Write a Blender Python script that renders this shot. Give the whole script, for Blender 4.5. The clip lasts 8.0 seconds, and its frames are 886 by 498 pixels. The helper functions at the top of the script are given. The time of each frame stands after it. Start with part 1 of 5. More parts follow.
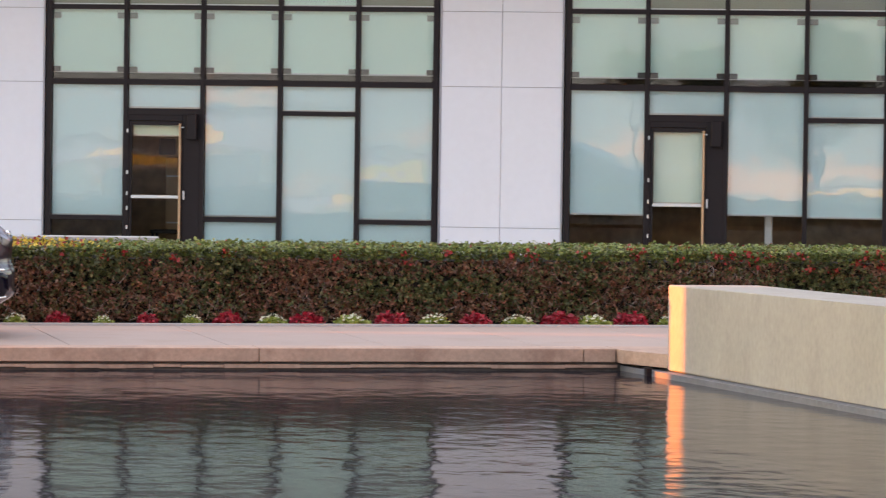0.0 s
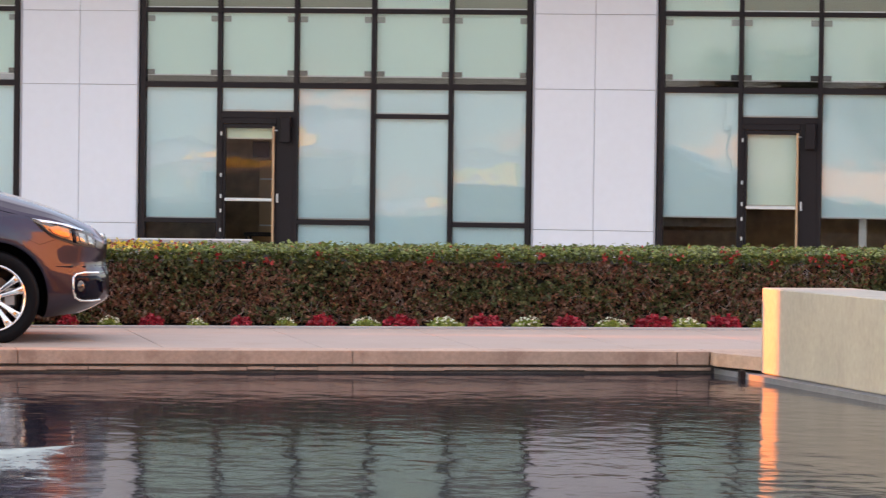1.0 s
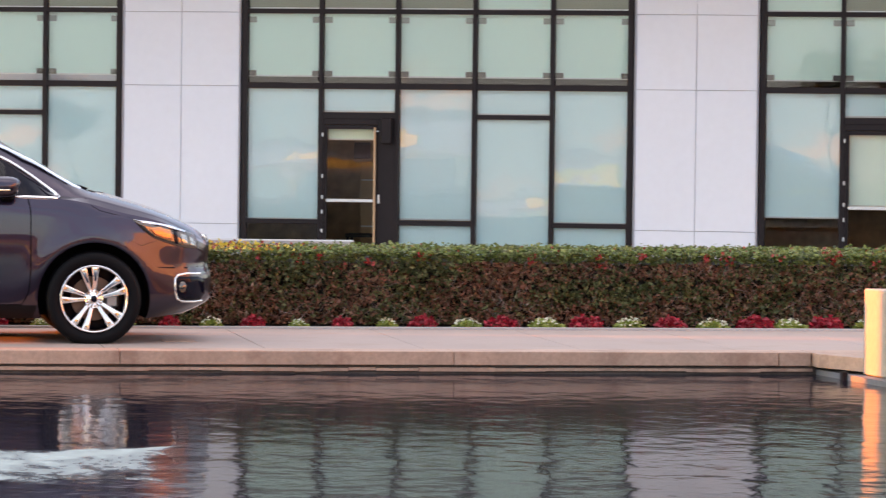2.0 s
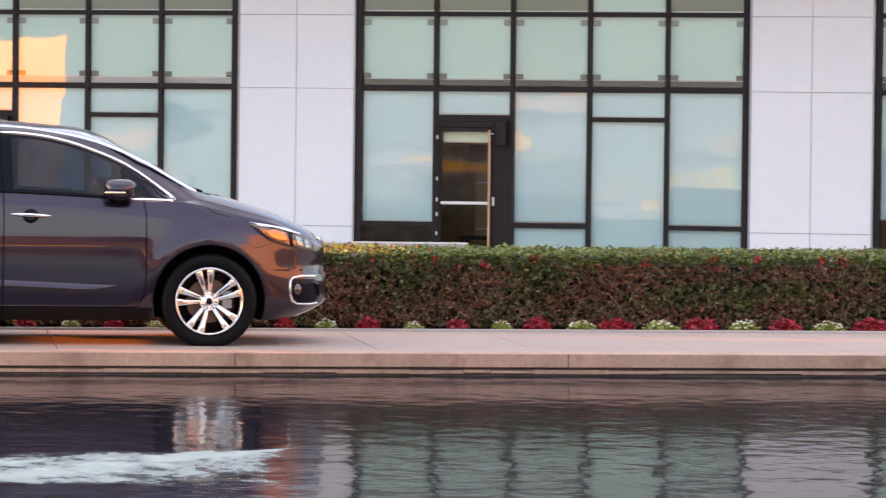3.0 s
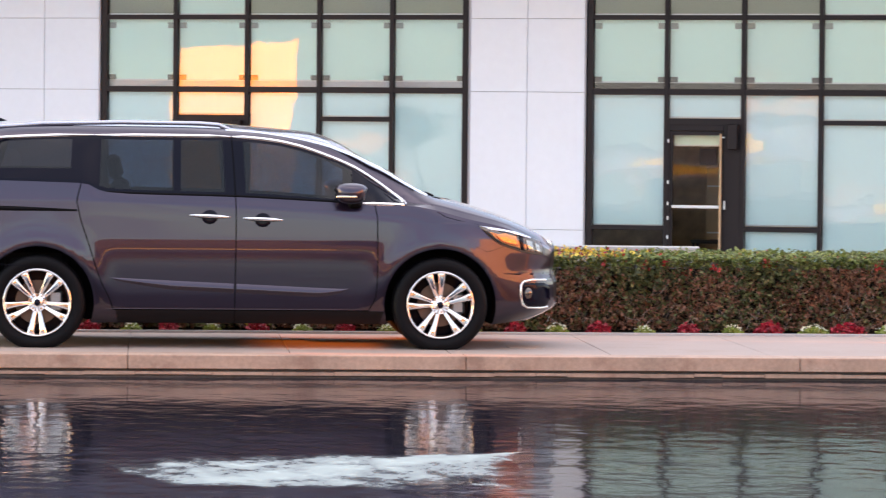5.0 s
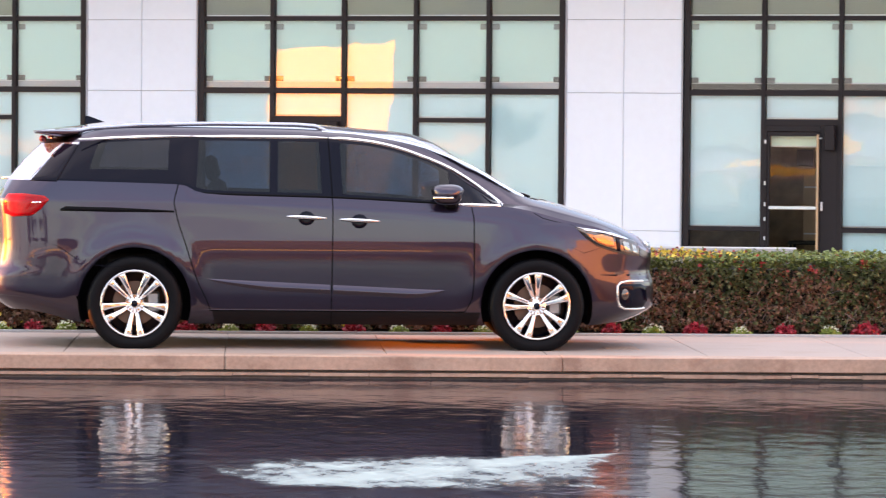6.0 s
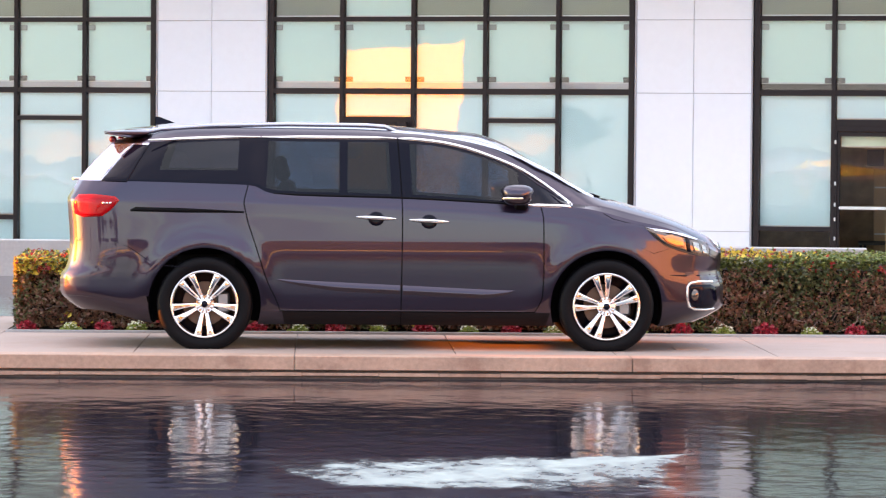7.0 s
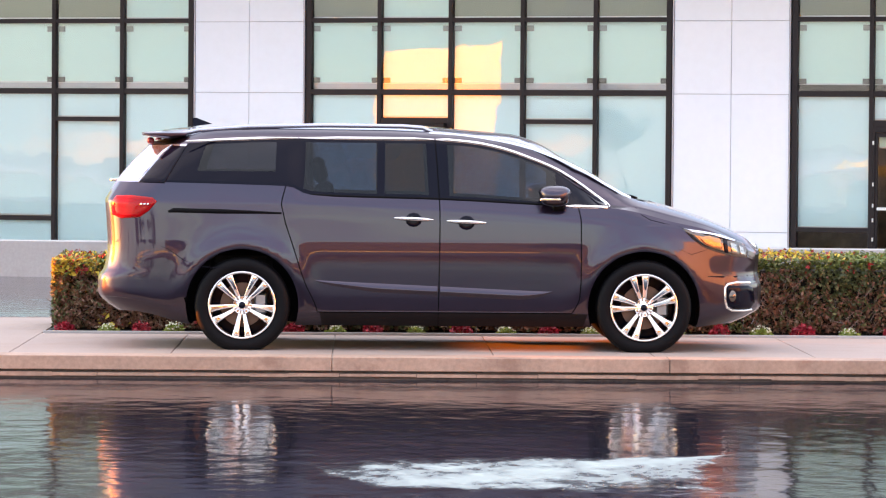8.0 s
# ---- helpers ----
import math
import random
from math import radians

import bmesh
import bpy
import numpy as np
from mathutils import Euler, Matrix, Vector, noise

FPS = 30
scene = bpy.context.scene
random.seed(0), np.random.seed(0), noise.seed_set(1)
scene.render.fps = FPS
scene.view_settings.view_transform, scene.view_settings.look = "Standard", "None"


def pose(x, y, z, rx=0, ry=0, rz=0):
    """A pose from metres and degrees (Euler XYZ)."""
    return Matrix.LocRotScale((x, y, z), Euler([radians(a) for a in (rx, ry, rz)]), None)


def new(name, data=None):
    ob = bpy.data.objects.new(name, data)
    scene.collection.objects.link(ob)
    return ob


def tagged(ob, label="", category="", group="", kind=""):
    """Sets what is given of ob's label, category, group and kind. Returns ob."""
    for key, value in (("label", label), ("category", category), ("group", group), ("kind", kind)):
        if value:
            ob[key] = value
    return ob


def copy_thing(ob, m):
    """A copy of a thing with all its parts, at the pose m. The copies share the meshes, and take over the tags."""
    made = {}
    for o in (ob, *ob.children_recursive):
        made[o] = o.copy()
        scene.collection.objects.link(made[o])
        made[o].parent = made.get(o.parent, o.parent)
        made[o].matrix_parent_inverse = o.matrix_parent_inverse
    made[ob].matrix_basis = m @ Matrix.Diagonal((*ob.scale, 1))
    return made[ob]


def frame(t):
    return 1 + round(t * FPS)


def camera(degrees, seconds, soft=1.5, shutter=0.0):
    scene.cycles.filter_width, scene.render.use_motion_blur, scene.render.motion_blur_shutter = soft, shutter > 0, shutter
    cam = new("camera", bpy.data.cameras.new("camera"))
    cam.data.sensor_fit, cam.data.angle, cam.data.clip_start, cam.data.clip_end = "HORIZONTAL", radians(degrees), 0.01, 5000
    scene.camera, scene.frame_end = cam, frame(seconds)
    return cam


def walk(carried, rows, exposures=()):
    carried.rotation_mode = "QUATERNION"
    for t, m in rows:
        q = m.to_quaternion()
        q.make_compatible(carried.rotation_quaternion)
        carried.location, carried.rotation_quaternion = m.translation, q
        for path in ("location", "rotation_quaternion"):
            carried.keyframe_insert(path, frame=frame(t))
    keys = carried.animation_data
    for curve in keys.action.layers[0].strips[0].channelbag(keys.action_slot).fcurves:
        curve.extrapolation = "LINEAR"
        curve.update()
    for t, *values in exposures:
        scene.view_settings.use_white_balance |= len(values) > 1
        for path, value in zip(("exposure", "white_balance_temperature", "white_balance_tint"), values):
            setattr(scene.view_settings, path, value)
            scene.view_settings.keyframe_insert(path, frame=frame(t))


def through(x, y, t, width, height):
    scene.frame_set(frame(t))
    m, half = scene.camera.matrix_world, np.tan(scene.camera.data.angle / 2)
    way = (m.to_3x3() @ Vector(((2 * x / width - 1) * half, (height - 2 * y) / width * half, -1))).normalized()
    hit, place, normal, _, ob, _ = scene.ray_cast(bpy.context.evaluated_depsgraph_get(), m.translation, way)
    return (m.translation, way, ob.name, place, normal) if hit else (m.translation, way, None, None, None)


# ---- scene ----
# The camera stands on its tripod across the pool and pans to the left.
cam = camera(12.78, 8.0, soft=1.2, shutter=0.5)
EYE = 1.63
ROWS = [
    (0.0, -11.902, -1.662, -0.797),
    (0.5, -11.252, -1.660, -0.770),
    (1.0, -10.551, -1.641, -0.743),
    (1.5, -9.861, -1.646, -0.716),
    (3.0, -7.425, -1.630, -0.646),
    (3.5, -6.645, -1.627, -0.621),
    (4.0, -5.820, -1.624, -0.595),
    (4.5, -4.918, -1.615, -0.569),
    (6.0, -2.688, -1.604, -0.493),
    (6.5, -2.112, -1.605, -0.472),
    (7.0, -1.680, -1.605, -0.457),
    (7.5, -1.339, -1.602, -0.447),
    (8.0, -1.138, -1.594, -0.441),
]
walk(cam, [(t, pose(0, 0, EYE, 90 + pitch, roll, yaw)) for t, yaw, pitch, roll in ROWS],
     [(t, stops, kelvin, 11) for t, stops, kelvin in ((0.0, 2.92, 7100), (1.5, 2.99, 7050), (3.5, 3.13, 6950), (4.5, 3.23, 6950), (6.0, 3.42, 6900), (8.0, 3.48, 6850))])

# ---- light ----
SUN_RISE, SUN_ANGLE = 4.5, 10.0          # low evening sun, far off to the left and a little behind the hedge
world = bpy.data.worlds.new("evening_sky")
scene.world = world
world.use_nodes = True
wn = world.node_tree.nodes
sky = wn.new("ShaderNodeTexSky")
sky.sky_type = "NISHITA"
sky.sun_disc = False
sky.sun_elevation = radians(SUN_RISE)
sky.dust_density = 0.4
sky.air_density = 0.8
sky.sun_rotation = radians(-(90 - SUN_ANGLE))
wn["Background"].inputs["Strength"].default_value = 0.15
wl = world.node_tree.links
# broken evening cloud over the whole sky, lavender above and peach towards the horizon
way = wn.new("ShaderNodeTexCoord")
split = wn.new("ShaderNodeSeparateXYZ")
wl.new(way.outputs["Generated"], split.inputs[0])


def sky_math(op, a, b=None, third=None):
    node = wn.new("ShaderNodeMath")
    node.operation = op
    for i, v in enumerate((a, b, third)):
        if isinstance(v, (int, float)):
            node.inputs[i].default_value = v
        elif v is not None:
            wl.new(v, node.inputs[i])
    return node.outputs[0]


lift = sky_math("ADD", sky_math("MAXIMUM", split.outputs[2], 0.0), 0.12)
flat = wn.new("ShaderNodeCombineXYZ")
wl.new(sky_math("DIVIDE", split.outputs[0], lift), flat.inputs[0])
wl.new(sky_math("DIVIDE", split.outputs[1], lift), flat.inputs[1])
cloud = wn.new("ShaderNodeTexNoise")
cloud.inputs["Scale"].default_value, cloud.inputs["Detail"].default_value, cloud.inputs["Roughness"].default_value = 1.3, 8, 0.6
wl.new(flat.outputs[0], cloud.inputs["Vector"])
cover = wn.new("ShaderNodeMapRange")
cover.interpolation_type = "SMOOTHSTEP"
cover.inputs[1].default_value, cover.inputs[2].default_value = 0.38, 0.62
cover.inputs[3].default_value, cover.inputs[4].default_value = 0.35, 0.92
wl.new(cloud.outputs[0], cover.inputs[0])
shade = wn.new("ShaderNodeValToRGB")
ramp = shade.color_ramp.elements
ramp[0].position, ramp[0].color = 0.0, (0.50, 0.51, 0.57, 1)
ramp[1].position, ramp[1].color = 1.0, (1.12, 1.09, 1.2, 1)
for at, tone in ((0.07, (0.54, 0.54, 0.66, 1)), (0.2, (0.46, 0.44, 0.66, 1)), (0.45, (0.46, 0.46, 0.62, 1))):
    ramp.new(at).color = tone
wl.new(split.outputs[2], shade.inputs[0])
bright = wn.new("ShaderNodeVectorMath")
bright.operation = "SCALE"
bright.inputs["Scale"].default_value = 2.1
# salmon streaks low in the sky
streak_at = wn.new("ShaderNodeMapping")
streak_at.inputs["Scale"].default_value = (9, 9, 160)
wl.new(way.outputs["Generated"], streak_at.inputs[0])
streak = wn.new("ShaderNodeTexNoise")
streak.inputs["Scale"].default_value, streak.inputs["Detail"].default_value = 1.0, 5
wl.new(streak_at.outputs[0], streak.inputs["Vector"])
pink = wn.new("ShaderNodeMapRange")
pink.interpolation_type = "SMOOTHSTEP"
for i, v in enumerate((0.47, 0.64, 0.0, 1.0)):
    pink.inputs[i + 1].default_value = v
wl.new(streak.outputs[0], pink.inputs[0])
near = wn.new("ShaderNodeMapRange")
near.interpolation_type = "SMOOTHSTEP"
for i, v in enumerate((0.003, 0.010, 1.0, 0.0)):
    near.inputs[i + 1].default_value = v
wl.new(split.outputs[2], near.inputs[0])
blush = wn.new("ShaderNodeMix")
blush.data_type = "RGBA"
wl.new(sky_math("MULTIPLY", pink.outputs[0], near.outputs[0]), blush.inputs[0])
wl.new(shade.outputs[0], blush.inputs[6])
blush.inputs[7].default_value = (1.75, 0.80, 0.48, 1)
wl.new(blush.outputs[2], bright.inputs[0])
blend = wn.new("ShaderNodeMix")
blend.data_type = "RGBA"
haze = wn.new("ShaderNodeMapRange")
haze.interpolation_type = "SMOOTHSTEP"
for i, v in enumerate((0.0, 0.22, 0.9, 0.0)):
    haze.inputs[i + 1].default_value = v
wl.new(split.outputs[2], haze.inputs[0])
# the veil is thin round the sun
toward = wn.new("ShaderNodeVectorMath")
toward.operation = "DOT_PRODUCT"
toward.inputs[1].default_value = (-math.cos(radians(SUN_ANGLE)), math.sin(radians(SUN_ANGLE)), 0.08)
wl.new(way.outputs["Generated"], toward.inputs[0])
clear_round = wn.new("ShaderNodeMapRange")
clear_round.interpolation_type = "SMOOTHSTEP"
for i, v in enumerate((0.80, 0.985, 1.0, 0.05)):
    clear_round.inputs[i + 1].default_value = v
wl.new(toward.outputs["Value"], clear_round.inputs[0])
wl.new(sky_math("MULTIPLY", sky_math("MAXIMUM", cover.outputs[0], haze.outputs[0]), clear_round.outputs[0]), blend.inputs[0])
wl.new(sky.outputs[0], blend.inputs[6])
wl.new(bright.outputs[0], blend.inputs[7])
wl.new(blend.outputs[2], wn["Background"].inputs[0])
sun_dir = Vector((math.cos(radians(SUN_RISE)) * math.cos(radians(SUN_ANGLE)),
                  -math.cos(radians(SUN_RISE)) * math.sin(radians(SUN_ANGLE)), -math.sin(radians(SUN_RISE))))
sun = new("sun", bpy.data.lights.new("sun", "SUN"))
sun.data.energy, sun.data.angle, sun.data.color = 2.6, radians(0.3), (1.0, 0.215, 0.003)
sun.matrix_world = Matrix.Translation((-60, 60, 20)) @ sun_dir.to_track_quat("-Z", "Y").to_matrix().to_4x4()

# ---- materials ----
def material(name, colour, rough=0.6, metal=0.0, vary=0.12, scale=6.0, fine=60.0, bump=0.15, depth=0.004, spec=0.5, stretch=(1, 1, 1), coat=0.0, stain=None):
    """A surface with mottling at two scales, fine relief and uneven gloss."""
    m = bpy.data.materials.new(name)
    m.use_nodes = True
    n, l = m.node_tree.nodes, m.node_tree.links
    b = n["Principled BSDF"]
    b.inputs["Metallic"].default_value = metal
    b.inputs["Specular IOR Level"].default_value = spec
    b.inputs["Coat Weight"].default_value = coat
    b.inputs["Coat Roughness"].default_value = 0.012
    b.inputs["Coat IOR"].default_value = 1.53
    co = n.new("ShaderNodeTexCoord")
    mp = n.new("ShaderNodeMapping")
    mp.inputs["Scale"].default_value = stretch
    l.new(co.outputs["Object"], mp.inputs[0])
    big, small = n.new("ShaderNodeTexNoise"), n.new("ShaderNodeTexNoise")
    for node, sc in ((big, scale), (small, fine)):
        node.inputs["Scale"].default_value = sc
        node.inputs["Detail"].default_value = 6
        node.inputs["Roughness"].default_value = 0.6
        l.new(mp.outputs[0], node.inputs["Vector"])
    mix = n.new("ShaderNodeMath")
    mix.operation = "ADD"
    l.new(big.outputs[0], mix.inputs[0])
    l.new(small.outputs[0], mix.inputs[1])
    ramp = n.new("ShaderNodeMapRange")
    ramp.inputs[1].default_value, ramp.inputs[2].default_value = 0.6, 1.4
    ramp.inputs[3].default_value, ramp.inputs[4].default_value = 1 - vary, 1 + vary
    l.new(mix.outputs[0], ramp.inputs[0])
    tone = n.new("ShaderNodeVectorMath")
    tone.operation = "SCALE"
    tone.inputs[0].default_value = colour
    l.new(ramp.outputs[0], tone.inputs["Scale"])
    last = tone.outputs[0]
    if stain:
        # blotches with edges of their own, broken up by the finer grain
        hue, amount, size = stain
        blot, cut, put = n.new("ShaderNodeTexNoise"), n.new("ShaderNodeMapRange"), n.new("ShaderNodeMix")
        blot.inputs["Scale"].default_value, blot.inputs["Detail"].default_value, blot.inputs["Roughness"].default_value = size, 8, 0.68
        l.new(mp.outputs[0], blot.inputs["Vector"])
        cut.interpolation_type = "SMOOTHSTEP"
        for i, v in enumerate((0.50, 0.68, 0.0, amount)):
            cut.inputs[i + 1].default_value = v
        l.new(blot.outputs[0], cut.inputs[0])
        put.data_type = "RGBA"
        put.inputs[7].default_value = (*hue, 1)
        l.new(cut.outputs[0], put.inputs[0])
        l.new(last, put.inputs[6])
        last = put.outputs[2]
    l.new(last, b.inputs["Base Color"])
    rmap = n.new("ShaderNodeMapRange")
    rmap.inputs[3].default_value, rmap.inputs[4].default_value = max(0.0, rough - 0.08 * rough - 0.02), min(1.0, rough + 0.1 * rough + 0.01)
    l.new(big.outputs[0], rmap.inputs[0])
    l.new(rmap.outputs[0], b.inputs["Roughness"])
    if bump:
        bp = n.new("ShaderNodeBump")
        bp.inputs["Strength"].default_value, bp.inputs["Distance"].default_value = bump, depth
        l.new(small.outputs[0], bp.inputs["Height"])
        l.new(bp.outputs[0], b.inputs["Normal"])
    return m


def plain(name, colour, rough=0.5, metal=0.0, spec=0.5, emit=0.0):
    m = bpy.data.materials.new(name)
    m.use_nodes = True
    b = m.node_tree.nodes["Principled BSDF"]
    b.inputs["Base Color"].default_value = (*colour, 1)
    b.inputs["Roughness"].default_value, b.inputs["Metallic"].default_value = rough, metal
    b.inputs["Specular IOR Level"].default_value = spec
    return m


def glass(name, tint, gloss=0.0, ior=1.45, reflect=1.0, wave=0.0):
    """A thin pane: clear tinted see-through with a mirror-like sheen."""
    m = bpy.data.materials.new(name)
    m.use_nodes = True
    n, l = m.node_tree.nodes, m.node_tree.links
    n.remove(n["Principled BSDF"])
    tr, gl, mx, fr = n.new("ShaderNodeBsdfTransparent"), n.new("ShaderNodeBsdfGlossy"), n.new("ShaderNodeMixShader"), n.new("ShaderNodeFresnel")
    tr.inputs[0].default_value = (*tint, 1)
    gl.inputs["Roughness"].default_value = gloss
    fr.inputs[0].default_value = ior
    amp = n.new("ShaderNodeMath")
    amp.operation = "MULTIPLY"
    amp.use_clamp = True
    amp.inputs[1].default_value = reflect
    if wave:
        co, no, bp = n.new("ShaderNodeTexCoord"), n.new("ShaderNodeTexNoise"), n.new("ShaderNodeBump")
        no.inputs["Scale"].default_value, no.inputs["Detail"].default_value = 1.7, 1.5
        bp.inputs["Strength"].default_value, bp.inputs["Distance"].default_value = 1.0, wave
        l.new(co.outputs["Object"], no.inputs["Vector"])
        l.new(no.outputs[0], bp.inputs["Height"])
        l.new(bp.outputs[0], gl.inputs["Normal"])
    l.new(fr.outputs[0], amp.inputs[0])
    l.new(amp.outputs[0], mx.inputs[0])
    l.new(tr.outputs[0], mx.inputs[1])
    l.new(gl.outputs[0], mx.inputs[2])
    l.new(mx.outputs[0], n["Material Output"].inputs[0])
    return m


CONCRETE = material("pale_concrete", (0.345, 0.268, 0.228), 0.75, vary=0.14, scale=1.1, fine=45, bump=0.12, stain=((0.30, 0.22, 0.17), 0.45, 1.6))
COPING = material("worn_coping", (0.40, 0.27, 0.20), 0.7, vary=0.30, scale=2.6, fine=30, bump=0.2, stain=((0.24, 0.14, 0.10), 0.65, 3.2))
WALL_CONC = material("board_concrete", (0.315, 0.298, 0.258), 0.8, vary=0.19, scale=1.4, fine=26, bump=0.22, stretch=(1, 1, 0.7), stain=((0.22, 0.20, 0.17), 0.42, 2.0))
GREY_CONC = material("grey_concrete", (0.37, 0.365, 0.36), 0.8, vary=0.14, scale=0.8, fine=25, bump=0.1, stain=((0.27, 0.26, 0.25), 0.4, 1.8))
PIER = material("white_panel", (0.675, 0.71, 0.765), 0.45, vary=0.03, scale=0.5, fine=8, bump=0.02)
FRAME = material("dark_bronze", (0.013, 0.009, 0.010), 0.45, spec=0.22, vary=0.2, scale=3, fine=50, bump=0.03)
BLIND = material("pale_blind", (0.69, 0.90, 0.80), 0.85, vary=0.03, scale=0.8, fine=120, bump=0.03)
# the same blind, tinted bluer for the sky reflected in the lower panes
SKYBLIND = material("sky_tinted_blind", (0.75, 0.96, 0.965), 0.85, vary=0.03, scale=0.8, fine=120, bump=0.03)
SCRIM = material("olive_scrim", (0.19, 0.21, 0.15), 0.85, vary=0.08, scale=0.8, fine=120, bump=0.03)
PANE = glass("window_pane", (0.99, 1.0, 0.995), 0.0, 1.5, 1.15, 0.0013)
DOORPANE = glass("door_pane", (0.93, 0.92, 0.88), 0.0, 1.5, 0.4, 0.0006)
WHITEWASH = material("whitewashed_wall", (0.80, 0.79, 0.76), 0.85, vary=0.06, scale=0.7, fine=18, bump=0.1)
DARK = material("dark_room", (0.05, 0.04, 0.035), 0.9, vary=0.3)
SOIL = material("soil", (0.035, 0.025, 0.018), 0.95, vary=0.4, scale=14, bump=0.6, depth=0.02)
GROUND = material("ground_paving", (0.42, 0.39, 0.36), 0.85, vary=0.2, scale=0.4, fine=12, bump=0.2)
POOLWALL = material("wet_pool_wall", (0.10, 0.085, 0.075), 0.85, spec=0.2, vary=0.5, scale=3.5, fine=26, bump=0.3, depth=0.01, stretch=(1, 1, 3))
WETCONC = material("wet_grey_concrete", (0.155, 0.16, 0.175), 0.5, spec=0.4, vary=0.3, scale=2.5, fine=26, bump=0.2)
ROOM = material("dim_room_wall", (0.42, 0.29, 0.17), 0.8, vary=0.6, scale=0.9, fine=5)
BARWHITE = plain("pale_metal", (0.62, 0.63, 0.62), 0.4, 0.2)
TRIMGREY = plain("grey_metal", (0.34, 0.34, 0.37), 0.4, 0.4)
SPANDREL = material("dark_spandrel", (0.008, 0.007, 0.007), 0.8, spec=0.05, vary=0.2, scale=3, fine=40, bump=0.02)
CLIP = plain("grey_bracket", (0.045, 0.042, 0.04), 0.5)
CLIPTOP = plain("pale_bracket", (0.24, 0.27, 0.24), 0.6)
TAN = material("tan_wood", (0.46, 0.30, 0.17), 0.5, vary=0.15, scale=4, stretch=(8, 8, 1), bump=0.05)
STUCCO = material("ochre_stucco", (0.96, 0.95, 0.30), 0.9, vary=0.08, scale=0.8, fine=20, bump=0.1)
GILT = material("ochre_gloss_render", (0.96, 0.93, 0.20), 0.34, vary=0.05, scale=0.8, fine=20, bump=0.02)
APRON = material("pale_apron", (0.80, 0.79, 0.80), 0.85, vary=0.12, scale=0.3, fine=10, bump=0.1)
BRICK = material("pale_plaster", (0.60, 0.57, 0.47), 0.9, vary=0.15, scale=0.6, fine=15, bump=0.1)
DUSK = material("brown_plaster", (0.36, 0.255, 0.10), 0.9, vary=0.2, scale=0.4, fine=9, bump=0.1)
PLAZA = material("brown_paving", (0.17, 0.115, 0.085), 0.8, vary=0.25, scale=0.5, fine=9, bump=0.2)
BLACK = plain("black_rubber", (0.012, 0.012, 0.013), 0.65)


# ---- building blocks ----
def finish(bm, mat, name, parent=None, smooth=False, bevel=0.0):
    me = bpy.data.meshes.new(name)
    if bevel:
        bmesh.ops.bevel(bm, geom=bm.edges[:], offset=bevel, segments=1, affect="EDGES", clamp_overlap=True)
    bm.normal_update()
    if smooth:
        for f in bm.faces:
            f.smooth = True
    bm.to_mesh(me)
    bm.free()
    mats = mat if isinstance(mat, (list, tuple)) else [mat]
    for mm in mats:
        me.materials.append(mm)
    ob = new(name, me)
    if parent is not None:
        ob.parent = parent
    return ob


def part(name, bm, mat, parent, label="", smooth=False, bevel=0.0):
    ob = finish(bm, mat, name, parent, smooth, bevel)
    return tagged(ob, label) if label else ob


def add_box(bm, x0, x1, y0, y1, z0, z1, m=None):
    vs = [bm.verts.new(Vector(p) if m is None else m @ Vector(p)) for p in
          ((x0, y0, z0), (x1, y0, z0), (x1, y1, z0), (x0, y1, z0), (x0, y0, z1), (x1, y0, z1), (x1, y1, z1), (x0, y1, z1))]
    for f in ((3, 2, 1, 0), (4, 5, 6, 7), (0, 1, 5, 4), (1, 2, 6, 5), (2, 3, 7, 6), (3, 0, 4, 7)):
        bm.faces.new([vs[i] for i in f])
    return bm


def box(x0, x1, y0, y1, z0, z1, m=None):
    return add_box(bmesh.new(), x0, x1, y0, y1, z0, z1, m)


def prism(points, z0, z1):
    """An upright prism over a counter-clockwise plan outline."""
    bm = bmesh.new()
    lo, hi = [bm.verts.new((x, y, z0)) for x, y in points], [bm.verts.new((x, y, z1)) for x, y in points]
    k = len(points)
    bm.faces.new(lo[::-1])
    bm.faces.new(hi)
    for i in range(k):
        bm.faces.new((lo[i], lo[(i + 1) % k], hi[(i + 1) % k], hi[i]))
    return bm


def empty(name, x=0, y=0, z=0, rz=0):
    ob = new(name)
    ob.matrix_world = pose(x, y, z, 0, 0, rz)
    ob.empty_display_size = 0.1
    return ob

# ---- setting: pool, pavement, planter ----
WATER_Z = -0.17
EDGE_Y, BACK_Y = 29.43, 32.72          # front and back edge of the pavement


